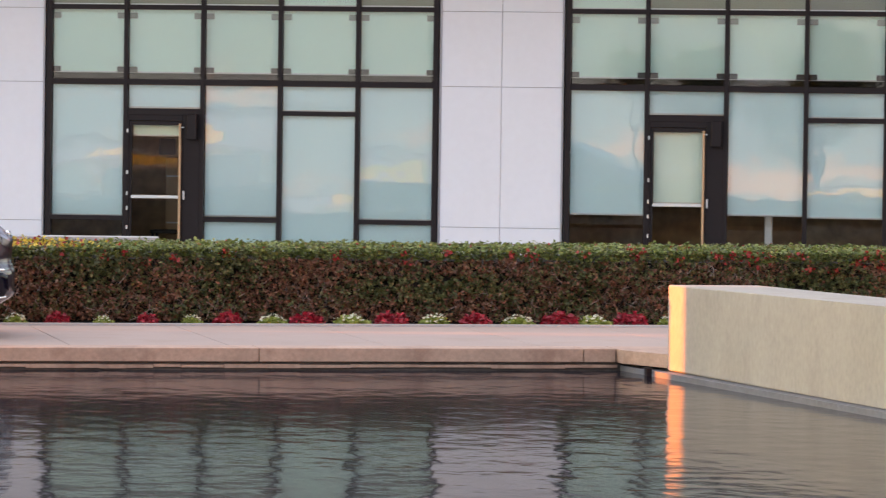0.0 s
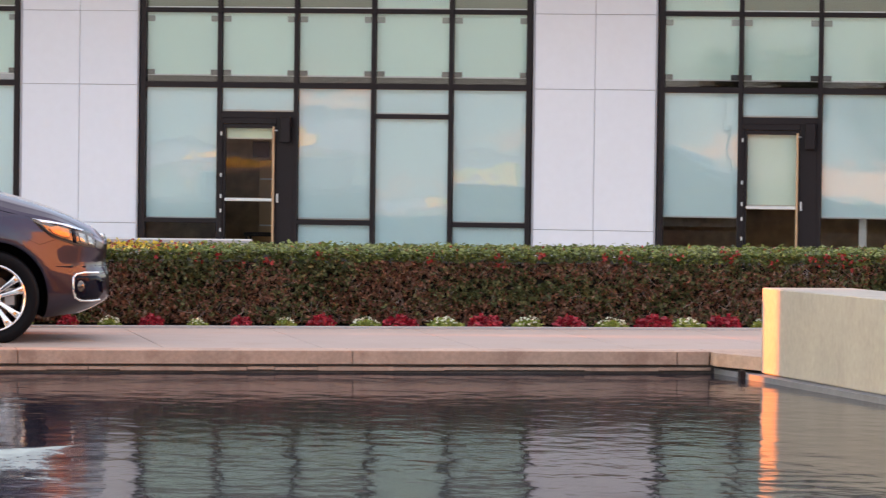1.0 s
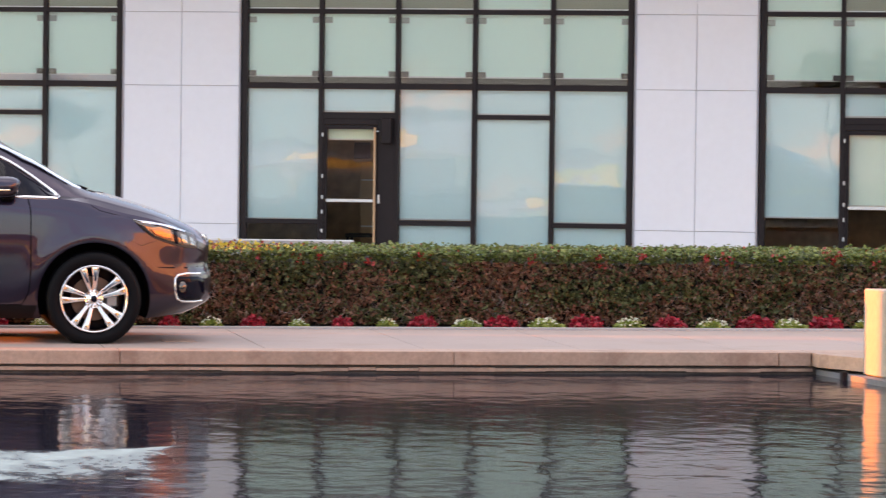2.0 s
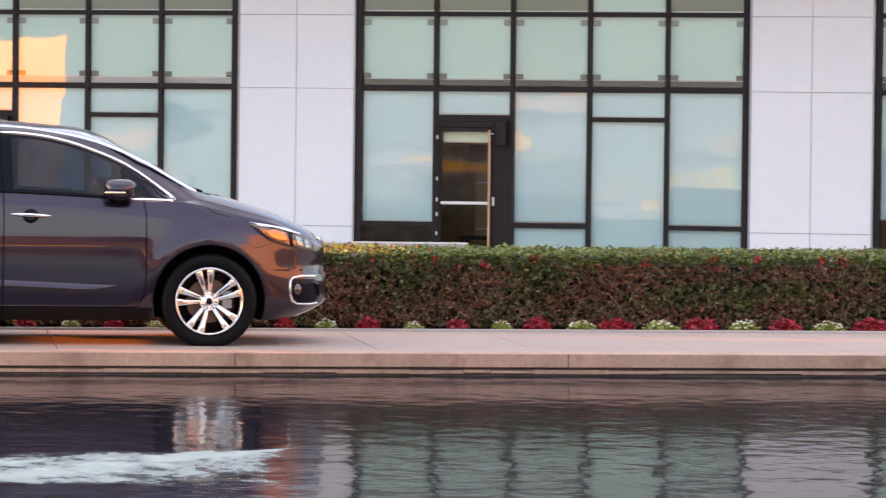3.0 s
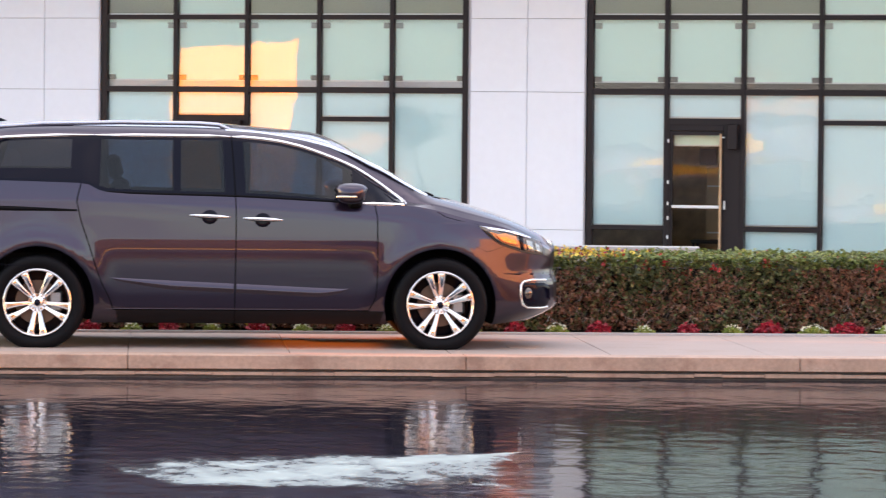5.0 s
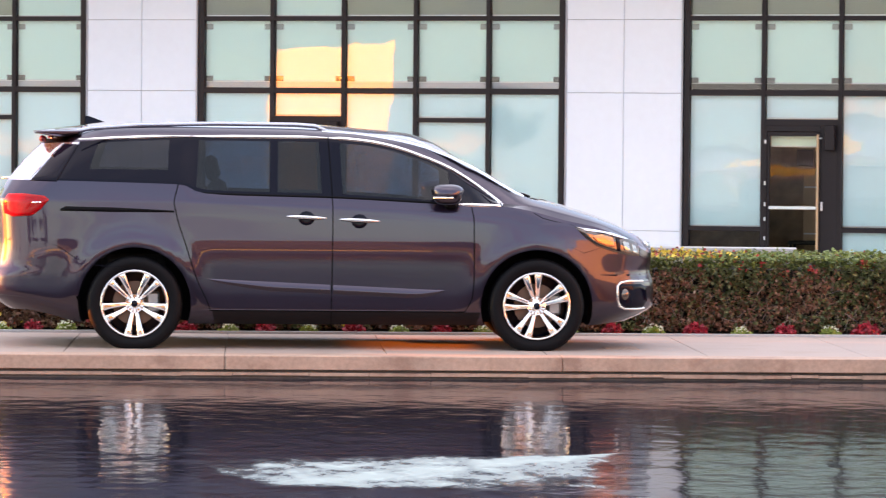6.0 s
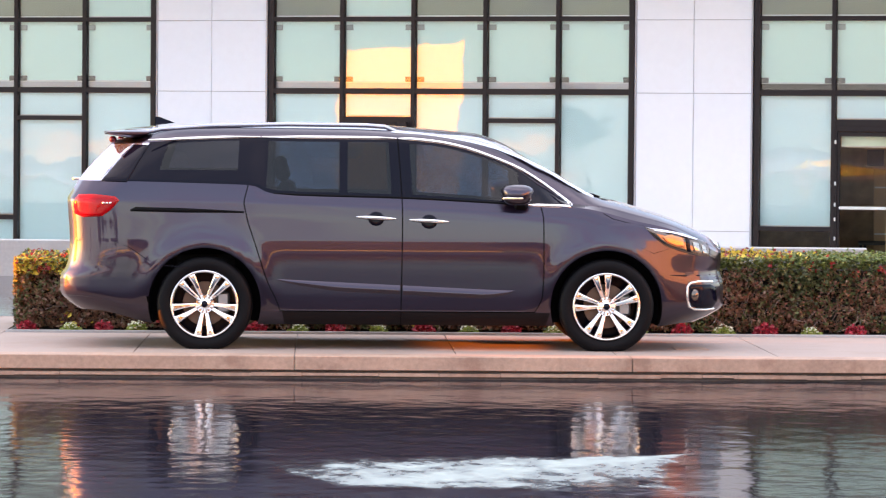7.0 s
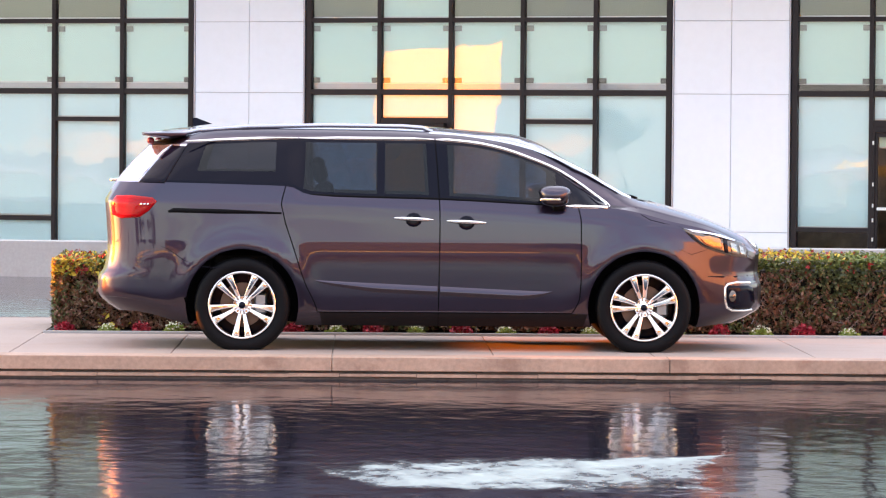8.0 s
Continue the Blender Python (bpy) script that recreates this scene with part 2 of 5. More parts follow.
def build_water():
    m = bpy.data.materials.new("pool_water")
    m.use_nodes = True
    n, l = m.node_tree.nodes, m.node_tree.links
    b = n["Principled BSDF"]
    b.inputs["IOR"].default_value = 1.33
    b.inputs["Specular IOR Level"].default_value = 0.14
    co = n.new("ShaderNodeTexCoord")

    def mapped(scale, rot=0.0, loc=(0, 0, 0), src=None):
        mp = n.new("ShaderNodeMapping")
        mp.inputs["Scale"].default_value = scale
        mp.inputs["Rotation"].default_value = (0, 0, radians(rot))
        mp.inputs["Location"].default_value = loc
        l.new(src if src is not None else co.outputs["Object"], mp.inputs[0])
        return mp.outputs[0]

    def grain(vec, detail, rough=0.5):
        node = n.new("ShaderNodeTexNoise")
        node.inputs["Scale"].default_value, node.inputs["Detail"].default_value, node.inputs["Roughness"].default_value = 1.0, detail, rough
        l.new(vec, node.inputs["Vector"])
        return node.outputs[0]

    def calc(op, a, c=None, d=None):
        node = n.new("ShaderNodeMath")
        node.operation = op
        for i, v in enumerate((a, c, d)):
            if isinstance(v, (int, float)):
                node.inputs[i].default_value = v
            elif v is not None:
                l.new(v, node.inputs[i])
        return node.outputs[0]

    def band(v, lo, hi, out0=0.0, out1=1.0):
        node = n.new("ShaderNodeMapRange")
        node.interpolation_type = "SMOOTHSTEP"
        for i, w in enumerate((lo, hi, out0, out1)):
            node.inputs[i + 1].default_value = w
        l.new(v, node.inputs[0])
        return node.outputs[0]
    swell = grain(mapped((1.5, 0.9, 1)), 2)
    ripple = grain(mapped((4.6, 3.1, 1), 8), 2)
    fine = grain(mapped((10.0, 11.0, 1), -4), 2, 0.5)
    calm = band(grain(mapped((0.25, 0.16, 1)), 2), 0.35, 0.65, 0.75, 1.25)
    height = calc("ADD", calc("MULTIPLY", swell, 1.0), calc("MULTIPLY", calm, calc("ADD", calc("MULTIPLY", ripple, 0.72), calc("MULTIPLY", fine, 0.07))))
    # a streak of pale froth drifts on the pool, thick at one end and ragged at the other
    froth_at = mapped((1, 1, 1), -48, (0, 0, 0), mapped((1, 1, 1), 0, (-0.82, -21.2, 0)))
    sep = n.new("ShaderNodeSeparateXYZ")
    l.new(froth_at, sep.inputs[0])
    along, across = sep.outputs[0], sep.outputs[1]
    reach = band(calc("ABSOLUTE", calc("SUBTRACT", along, 0.45)), 1.75, 0.5)
    wide = calc("MULTIPLY", reach, band(along, 2.0, -0.5, 0.16, 1.0))
    ragged = grain(mapped((3.0, 1.7, 1)), 9, 0.72)
    edge = calc("ADD", calc("DIVIDE", calc("ABSOLUTE", across), calc("MAXIMUM", wide, 0.02)), calc("MULTIPLY", calc("SUBTRACT", ragged, 0.5), 3.8))
    froth = calc("MULTIPLY", calc("MULTIPLY", band(edge, 1.5, 0.35), band(reach, 0.02, 0.25)), calc("MAXIMUM", band(edge, 0.8, -0.1, 0.0, 0.85), band(grain(mapped((6.5, 3.6, 1)), 8, 0.72), 0.3, 0.66, 0.15, 1.0)))
    tone = n.new("ShaderNodeMix")
    tone.data_type = "RGBA"
    tone.inputs[6].default_value = (0.012, 0.011, 0.018, 1)
    tone.inputs[7].default_value = (0.37, 0.425, 0.40, 1)
    l.new(froth, tone.inputs[0])
    l.new(tone.outputs[2], b.inputs["Base Color"])
    l.new(band(froth, 0.0, 1.0, 0.08, 0.6), b.inputs["Roughness"])
    bp = n.new("ShaderNodeBump")
    bp.inputs["Strength"].default_value, bp.inputs["Distance"].default_value = 1.0, 0.0075
    l.new(height, bp.inputs["Height"])
    l.new(bp.outputs[0], b.inputs["Normal"])
    return m


WATER = build_water()
# left of x = -12 the water is added, unseen, to brighten the panes
near_pool = finish(prism([(-140, -38), (-12, -38), (-12, 3), (8.6, 3), (8.6, EDGE_Y + 0.10), (-140, EDGE_Y + 0.10)], WATER_Z - 0.5, WATER_Z), WATER, "water")
tagged(near_pool, "dark rippled water of a shallow reflecting pool", "water", kind="structure")
far_pool = finish(box(-140, 30, 35.56, 52.0, WATER_Z - 0.5, WATER_Z), WATER, "water")
tagged(far_pool, "pale rippled water of the pool beyond the hedge", "water", kind="structure")
ground = finish(box(-900, 900, -900, 900, -1.4, -0.75), GROUND, "ground")
tagged(ground, "brownish grey paved ground around the pools", "ground", kind="structure")
plaza = finish(prism([(-11.9, -120), (160, -120), (160, 2.9), (-11.9, 2.9)], -0.75, 0.0), PLAZA, "pavement")
tagged(plaza, "brown grey plaza paving on the near side of the pool", "pavement", kind="structure")
bed = finish(box(-140, 30, EDGE_Y + 0.14, BACK_Y + 2.78, -0.75, -0.012), GREY_CONC, "pavement_base")
tagged(bed, "grey concrete base under the pavement", "pavement", kind="structure")

# pavement slabs, cut every four feet, behind a coping of long stones
JOINT, FIRST, COPE = 1.2165, -2.664, 0.34


def settle(ob, parent):
    ob.parent = parent
    ob.matrix_parent_inverse = parent.matrix_world.inverted()
    return ob


pavement = empty("pavement", 0, EDGE_Y, 0)
tagged(pavement, "pale pinkish concrete pavement with sawn joints beside the pool", "pavement", kind="structure")
for i in range(-9, 13):
    x0, x1 = FIRST + JOINT * i, FIRST + JOINT * (i + 1)
    deep = BACK_Y if x0 > FIRST - 0.1 else 35.5
    settle(finish(box(x0 + 0.003, x1 - 0.003, EDGE_Y + COPE, deep, -0.11, 0.0), CONCRETE, "slab", bevel=0.003), pavement)
coping = empty("coping", 0, EDGE_Y, 0)
tagged(coping, "weathered tan stone coping along the pool edge", "kerb", kind="structure")
for k in range(-6, 3):
    x0, x1 = 2.29 + 2.52 * k, 2.29 + 2.52 * (k + 1)
    x1 = min(x1, 7.585)
    if x1 - x0 < 0.2:
        continue
    settle(finish(box(x0 + 0.0025, x1 - 0.0025, EDGE_Y, EDGE_Y + COPE - 0.003, -0.105, 0.001), COPING, "coping_stone", bevel=0.005), coping)
# the coping turns the corner along the end of the pool
side = prism([(7.595, 29.765), (7.595, 29.25), (7.80, 28.72), (8.6, 28.72), (8.6, 29.765)], -0.105, 0.0005)
settle(finish(side, COPING, "coping_stone", bevel=0.004), coping)
pool_wall = finish(box(-45, 8.5, EDGE_Y + 0.035, EDGE_Y + 0.135, -0.7, -0.107), POOLWALL, "wall_pool")
tagged(pool_wall, "water-stained plastered pool wall below the coping", "wall", kind="structure")
ledge = empty("trim_ledge", 0, EDGE_Y, -0.13)
rnd = random.Random(31)
x = -9.0
while x < 7.5:
    span = rnd.uniform(0.10, 0.6)
    low = rnd.uniform(-0.157, -0.145)
    settle(finish(box(x, min(x + span - rnd.choice((0.0, 0.0, 0.004)), 7.6), EDGE_Y + rnd.uniform(0.010, 0.018), EDGE_Y + 0.034, low, rnd.uniform(-0.128, -0.122)), COPING, "ledge_stone", bevel=0.002), ledge)
    x += span
tagged(ledge, "thin lime-crusted ledge just above the water", "ledge", kind="structure")
pool_end = finish(prism([(7.63, 29.465), (8.30, 22.0), (8.30, 3.0), (8.8, 3.0), (8.8, 29.465)], -0.7, -0.128), WETCONC, "wall_pool_end")
tagged(pool_end, "wet blue-grey pool wall under the low concrete wall", "wall", kind="structure")
outlet = finish(box(7.655, 7.695, 28.76, 28.84, -0.20, -0.108), FRAME, "outlet_slot")
tagged(outlet, "dark overflow slot in the pool edge", "outlet", kind="structure")
end_base = finish(box(8.805, 30, 2.0, EDGE_Y + 0.13, -0.75, -0.05), GROUND, "pavement_end")
tagged(end_base, "brown grey paving beyond the low wall", "pavement", kind="structure")

wall_right = finish(prism([(7.80, 28.72), (8.16, 24.6), (8.62, 19.4), (9.3, 19.4), (8.80, 24.6), (8.50, 28.72)], -0.122, 0.522), WALL_CONC, "wall_right", bevel=0.010)
for v in wall_right.data.vertices:
    if v.co.z > 0.3:
        v.co.z += (28.72 - v.co.y) * 0.006
tagged(wall_right, "low board-marked concrete wall along the end of the pool", "wall", kind="structure")

wall_far = empty("wall_far")
wall_far.matrix_world = pose(-4.3, 50.6, 0, 0, 0, -7.5)
tagged(wall_far, "low grey concrete wall edging the far pool", "wall", kind="structure")
for k in range(-8, 4):
    part("wall_block", box(1.38 + 2.44 * k + 0.004, 1.38 + 2.44 * (k + 1) - 0.004, 0, 0.5, -0.8, 0.29), GREY_CONC, wall_far, bevel=0.008)
far_lip = finish(box(-140, -2.62, 35.5, 35.56, -0.4, 0.002), CONCRETE, "kerb_far")
tagged(far_lip, "pale edge of the pavement at the far pool", "kerb", kind="structure")

# planter behind the pavement
planter = finish(box(FIRST + 0.02, 30, BACK_Y + 0.035, 35.3, -0.7, -0.006), SOIL, "planting_bed")
tagged(planter, "dark soil bed at the foot of the hedge", "soil", kind="structure")
edging = finish(box(FIRST + 0.02, 30, BACK_Y + 0.004, BACK_Y + 0.032, -0.1, 0.022), GREY_CONC, "kerb_bed", bevel=0.003)
tagged(edging, "thin grey edging between pavement and flower bed", "kerb", kind="structure")
cover = finish(box(2.72, 2.98, 30.62, 31.0, -0.01, 0.0035), COPING, "drain_cover", bevel=0.001)
tagged(cover, "small square utility cover set in the pavement", "drain cover", kind="structure")

# pale ground added out of view so the lower panes reflect something bright
apron = finish(box(-160, -11.95, -190, -38.1, -0.75, -0.02), APRON, "pavement_apron")
tagged(apron, "unseen pale grey apron added to brighten the pane reflections", "pavement", kind="structure")

# walls added out of view to block the low sun except in between
for name, plan, h in (("wall_neighbour", [(-27.6, 30.47), (-27.2, 29.6), (-23.2, 31.4), (-21.1, 33.48)], 4.35),
                      # the east wall gives the bumper something sunlit to reflect
                      ("wall_bounce_east", [(38, -44), (46, -44), (46, 24), (38, 24)], 13),
                      ("wall_blocker_west", [(-124, 36), (-120, 36), (-120, 46.7), (-124, 46.7)], 15),
                      ("wall_blocker_northwest", [(-124, 55.0), (-120, 55.0), (-120, 78), (-124, 78)], 15),
                      ("wall_blocker_far", [(-30, 62), (-22, 62), (-22, 110), (-30, 110)], 12)):
    ob = finish(prism(plan, -0.8, h), BRICK if "east" in name else GILT if name == "wall_neighbour" else STUCCO, name)
    tagged(ob, "unseen plain pale plastered wall added for sunlit reflections" if "east" in name else "unseen plain ochre stucco wall that blocks the low sun", "wall", kind="structure")

# assumed wall out of view, set to shade the hedge foot and pavement
low_wall = finish(box(-8.3, -8.0, 30.6, 37.0, -0.3, 0.71), WHITEWASH, "wall_low", bevel=0.01)
tagged(low_wall, "low whitewashed wall at the end of the pavement", "wall", kind="structure")

# low sunlit parapets added out of view across the water, mirrored in the paintwork
for i, (x, y, span) in enumerate(((-62, -52, 9), (-47, -48, 6), (-36, -47, 8), (-20, -45, 10), (-3, -45, 16), (8, -42, 10), (22, -40, 10))):
    parapet = finish(box(-span / 2, span / 2, -0.15, 0.15, -0.1, 0.46, pose(x, y, 0, 0, 0, 17)), STUCCO, "wall_parapet_%d" % (i + 1), bevel=0.02)
    tagged(parapet, "unseen low ochre parapet added for a sunlit line in the paintwork", "wall", kind="structure")

# brown wall added behind the camera to be reflected in doors and wheels
south = finish(box(-35, 35, -3, 3, -0.5, 6.8, pose(14, -72, 0, 0, 0, 1)), DUSK, "wall_bounce_south")
tagged(south, "unseen plain brown wall added for reflections in the car", "wall", kind="structure")

# ---- facade ----
FAC = pose(0, 64.5, 0, 0, 0, -19.75)
MOD, PITCH, BAY0 = 1.22, 8.15, 7.18
Z_TOP, Z_MID, Z_LIGHT, Z_LOW, Z_FLOOR = 3.554, 2.385, 1.92, 0.25, -0.42
HALF = 0.034


def on_facade(ob):
    ob.matrix_world = FAC
    return ob


room = on_facade(finish(box(-30, 40, 4.0, 4.2, -0.8, 9.0), ROOM, "wall_room"))
tagged(room, "dim brown back wall of the rooms", "wall", kind="structure")
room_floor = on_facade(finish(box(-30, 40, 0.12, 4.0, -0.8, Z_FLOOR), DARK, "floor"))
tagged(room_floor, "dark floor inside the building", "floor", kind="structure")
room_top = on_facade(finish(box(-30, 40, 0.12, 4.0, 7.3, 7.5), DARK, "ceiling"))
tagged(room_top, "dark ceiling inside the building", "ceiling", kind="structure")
roof = on_facade(finish(box(-30, 40, -0.05, 12.0, 9.0, 9.6), PIER, "roof"))
tagged(roof, "white parapet above the glazing", "roof", kind="structure")
# slab added above the view; it cuts the skylight on the glazing
canopy = on_facade(finish(box(-30, 40, -2.5, -0.06, 5.1, 5.35), PIER, "roof_canopy", bevel=0.01))
tagged(canopy, "unseen white canopy slab that shades the glazed bays", "canopy", kind="structure")


def roller_blind(u0, u1, z0, z1, clips, note, cloth=BLIND):
    ob = new("roller_blind")
    ob.matrix_world = FAC @ pose(u0, 0.11, z0)
    tagged(ob, note, "blind", group="roller blinds behind the glazing")
    w = u1 - u0
    part("fabric", box(0.002, w - 0.002, 0, 0.004, 0, z1 - z0), cloth, ob)
    part("bottom_bar", box(0.004, w - 0.004, -0.006, 0.010, -0.012, 0.012), BARWHITE, ob, "slim white bottom bar")
    if clips:
        for x0, x1 in ((0.0, 0.125), (w - 0.125, w)):
            part("bracket", box(x0, x1, -0.03, -0.012, 0.0, 0.085), CLIP, ob, "grey corner bracket")
            part("bracket", box(x0, x1, -0.03, -0.012, z1 - z0 - 0.14, z1 - z0 - 0.05), CLIPTOP, ob, "pale corner bracket")
    return ob


def bay_span(k):
    """Left edge of a bay and the width of its modules; the bays are not all set out alike."""
    wide = {-2: 1.236, 0: 1.225}.get(k, MOD)
    start = BAY0 + PITCH * k + {-2: -0.115, 1: 0.035}.get(k, 0.0)
    return start, wide


def glazed_bay(k):
    u0, mod = bay_span(k)
    bay = new("window_%d" % (k + 4))
    bay.matrix_world = FAC
    tagged(bay, "dark bronze framed glazed bay with pale blinds drawn", "window", kind="structure")
    edges = [u0 + mod * i for i in range(6)]
    rnd = random.Random(40 + k)
    for i, u in enumerate(edges):
        h = HALF + (0.010 if i in (0, 5) else 0)
        part("mullion", box(u - h, u + h, -0.02, 0.10, -0.8, 9.0), FRAME, bay, bevel=0.004)

    def transom(i, z, half=0.036):
        part("transom", box(edges[i] + HALF, edges[i + 1] - HALF, -0.012, 0.095, z - half, z + half), FRAME, bay, bevel=0.003)

    def pane(i, z0, z1):
        ob = part("pane", box(edges[i] + HALF - 0.005, edges[i + 1] - HALF + 0.005, 0.046, 0.052, z0, z1), PANE, bay)
        ob.visible_shadow = False
        lean = rnd.uniform(-0.45, -0.05)
        if k == 0 and 0 < z0 < 3.0:
            lean = {0: 0.02, 2: 0.27, 4: -0.08}.get(i, lean)
        ob.matrix_local = Matrix.Translation((edges[i], 0.05, z0)) @ pose(0, 0, 0, lean, 0, rnd.uniform(-0.15, 0.15)) @ Matrix.Translation((-edges[i], -0.05, -z0))

    def drawn(i, z0, z1, clips=False, note="pale roller blind drawn down behind the glass", cloth=SKYBLIND):
        roller_blind(edges[i] + HALF, edges[i + 1] - HALF, z0, z1, clips, note, cloth)
    low = 0.43 if k == 1 else 0.29
    for i in range(5):
        transom(i, 6.0)
        transom(i, 4.75)
        transom(i, Z_TOP)
        transom(i, Z_MID, 0.045)
        pane(i, 6.03, 9.0)
        pane(i, 4.78, 5.97)
        pane(i, Z_TOP + 0.03, 4.72)
        drawn(i, 3.60, 4.70, False, *(("pale roller blind drawn down behind the glass", BLIND) if (2 * i + k) % 5 == 1 else ("dull olive scrim drawn down behind the glass", SCRIM)))
        pane(i, Z_MID + 0.04, Z_TOP - 0.03)
        drawn(i, 2.535, 3.515, True, cloth=BLIND)
        part("spandrel", box(edges[i] + HALF, edges[i + 1] - HALF, 0.10, 0.115, Z_MID + 0.03, 2.525), TRIMGREY if k < 0 else SPANDREL, bay, "dark strip below the blind")
        if i in (0, 2, 4):
            pane(i, Z_LOW + 0.03, Z_MID - 0.04)
            drawn(i, low + 0.02 * (i == 2), Z_MID - 0.05)
            if k != 1:
                transom(i, Z_LOW)
                if i > 0:
                    drawn(i, -0.4, Z_LOW - 0.04)
            pane(i, Z_FLOOR, Z_LOW - 0.03)
            transom(i, Z_FLOOR, 0.06)
        elif i == 1:
            pane(i, Z_LIGHT + 0.05, Z_MID - 0.04)
            drawn(i, Z_LIGHT + 0.07, Z_MID - 0.05)
            transom(i, Z_LIGHT + 0.0, 0.05)
        else:
            transom(i, Z_LIGHT)
            pane(i, Z_LIGHT + 0.03, Z_MID - 0.04)
            drawn(i, Z_LIGHT + 0.045, Z_MID - 0.05)
            pane(i, Z_FLOOR, Z_LIGHT - 0.03)
            drawn(i, low if k == 1 else -0.4, Z_LIGHT - 0.04)
            transom(i, Z_FLOOR, 0.06)
    # the door in the second bay division
    door = new("door_%d" % (k + 4))
    door.matrix_world = FAC @ pose(edges[1] + HALF, 0, Z_FLOOR)
    tagged(door, "dark bronze glazed door with a tall tan pull bar", "door", kind="structure")
    zt = Z_LIGHT - 0.05 - Z_FLOOR
    part("door_frame", box(0.0, 0.032, -0.015, 0.09, 0, zt), FRAME, door, bevel=0.004)
    part("side_panel", box(0.885, mod - 2 * HALF, -0.01, 0.09, 0, zt), FRAME, door, "wide dark side panel", bevel=0.004)
    part("door_frame", box(0.032, 0.885, -0.015, 0.09, zt - 0.09, zt), FRAME, door, bevel=0.004)
    leaf = part("leaf", box(0.035, 0.075, 0.0, 0.05, 0.01, zt - 0.095), FRAME, door, bevel=0.004)
    part("rail", box(0.075, 0.84, 0.0, 0.05, zt - 0.16, zt - 0.095), FRAME, leaf, bevel=0.004)
    part("rail", box(0.075, 0.84, 0.0, 0.05, 0.01, 0.2), FRAME, leaf, bevel=0.004)
    part("stile", box(0.84, 0.88, 0.0, 0.05, 0.01, zt - 0.095), FRAME, leaf, bevel=0.004)
    glass_leaf = part("door_glass", box(0.07, 0.845, 0.02, 0.028, 0.19, zt - 0.15), DOORPANE, leaf)
    glass_leaf.visible_shadow = False
    part("push_bar", box(0.075, 0.84, -0.045, -0.01, 0.985, 1.035), BARWHITE, leaf, "white push bar", bevel=0.006)
    part("pull_bar", box(0.837, 0.872, -0.085, -0.055, 0.05, zt - 0.13), TAN, leaf, "tall tan wooden pull bar", bevel=0.006)
    for z in (0.15, zt - 0.2):
        part("stand_off", box(0.85, 0.91, -0.06, -0.01, z, z + 0.02), BARWHITE, leaf, "bright stand-off")
    part("lever", box(0.90, 0.93, -0.05, -0.01, 0.97, 1.11), BARWHITE, door, "bright lever handle", bevel=0.006)
    for z in (0.50, 0.80, 1.03, 1.36, zt - 0.28):
        part("hinge", box(-0.004, 0.022, -0.035, -0.016, z, z + 0.06), BARWHITE, door, "small bright hinge", bevel=0.004)
    part("closer", box(0.97, 1.13, -0.16, -0.02, zt - 0.38, zt + 0.02), FRAME, door, "dark closer housing", bevel=0.012)
    if k == 1:
        roller_blind(edges[1] + HALF + 0.075, edges[1] + HALF + 0.84, 0.62, Z_LIGHT - 0.2, False, "pale roller blind half drawn behind a door", SKYBLIND)
    else:
        roller_blind(edges[1] + HALF + 0.075, edges[1] + HALF + 0.84, 1.55, Z_LIGHT - 0.2, False, "pale roller blind rolled up behind a door")
    return bay


def panelled_pier(k):
    u1 = bay_span(k)[0]
    before, mod = bay_span(k - 1)
    u0 = before + 5 * mod
    pier = new("wall_pier_%d" % (k + 4))
    pier.matrix_world = FAC
    tagged(pier, "white panelled pier between the glazed bays", "wall", kind="structure")
    part("core", box(u0 + 0.066, u1 - 0.066, 0.0, 0.35, -0.8, 9.0), TRIMGREY, pier)
    mid = 0.5 * (u0 + u1) + 0.0
    levels = (-0.8, 0.195, 2.37, 3.53, 4.75, 6.0, 9.0)
    for a, b in zip(levels, levels[1:]):
        for x0, x1 in ((u0 + 0.09, mid), (mid, u1 - 0.09)):
            part("panel", box(x0 + 0.004, x1 - 0.004, -0.03, -0.002, a + 0.004, b - 0.004), PIER, pier, bevel=0.003)
    for x0 in (u0 + 0.066, u1 - 0.088):
        part("corner_trim", box(x0, x0 + 0.022, -0.04, 0.03, -0.8, 9.0), TRIMGREY, pier, "grey metal corner trim")


for k in range(-3, 3):
    glazed_bay(k)
for k in range(-3, 4):
    panelled_pier(k)
post = new("display_post", None)
post.matrix_world = FAC @ pose(BAY0 + PITCH + 3.12, 0.6, Z_FLOOR)
tagged(post, "pale grey post standing inside behind the glass", "post")
part("shaft", box(-0.06, 0.06, -0.05, 0.05, 0.02, 0.95), BARWHITE, post, bevel=0.01)
part("foot", box(-0.14, 0.14, -0.14, 0.14, 0.0, 0.02), BARWHITE, post, bevel=0.004)

# the room behind one of the doors: a dark picture on the wall, a pale cabinet and a dark bench
DOOR_U = BAY0 + bay_span(0)[1] + HALF
picture = new("wall_picture")
picture.matrix_world = FAC @ pose(DOOR_U - 0.19, 3.995, 1.36)
tagged(picture, "dark framed picture hanging on the brown room wall", "picture")
part("canvas", box(-0.12, 0.12, -0.022, -0.004, -0.115, 0.115), DARK, picture, "nearly black canvas")
for x0, x1, z0, z1 in ((-0.14, 0.14, 0.115, 0.135), (-0.14, 0.14, -0.135, -0.115), (-0.14, -0.12, -0.115, 0.115), (0.12, 0.14, -0.115, 0.115)):
    part("frame", box(x0, x1, -0.03, 0.0, z0, z1), BLACK, picture, bevel=0.003)
cabinet = new("display_cabinet")
cabinet.matrix_world = FAC @ pose(DOOR_U + 0.20, 2.0, Z_FLOOR)
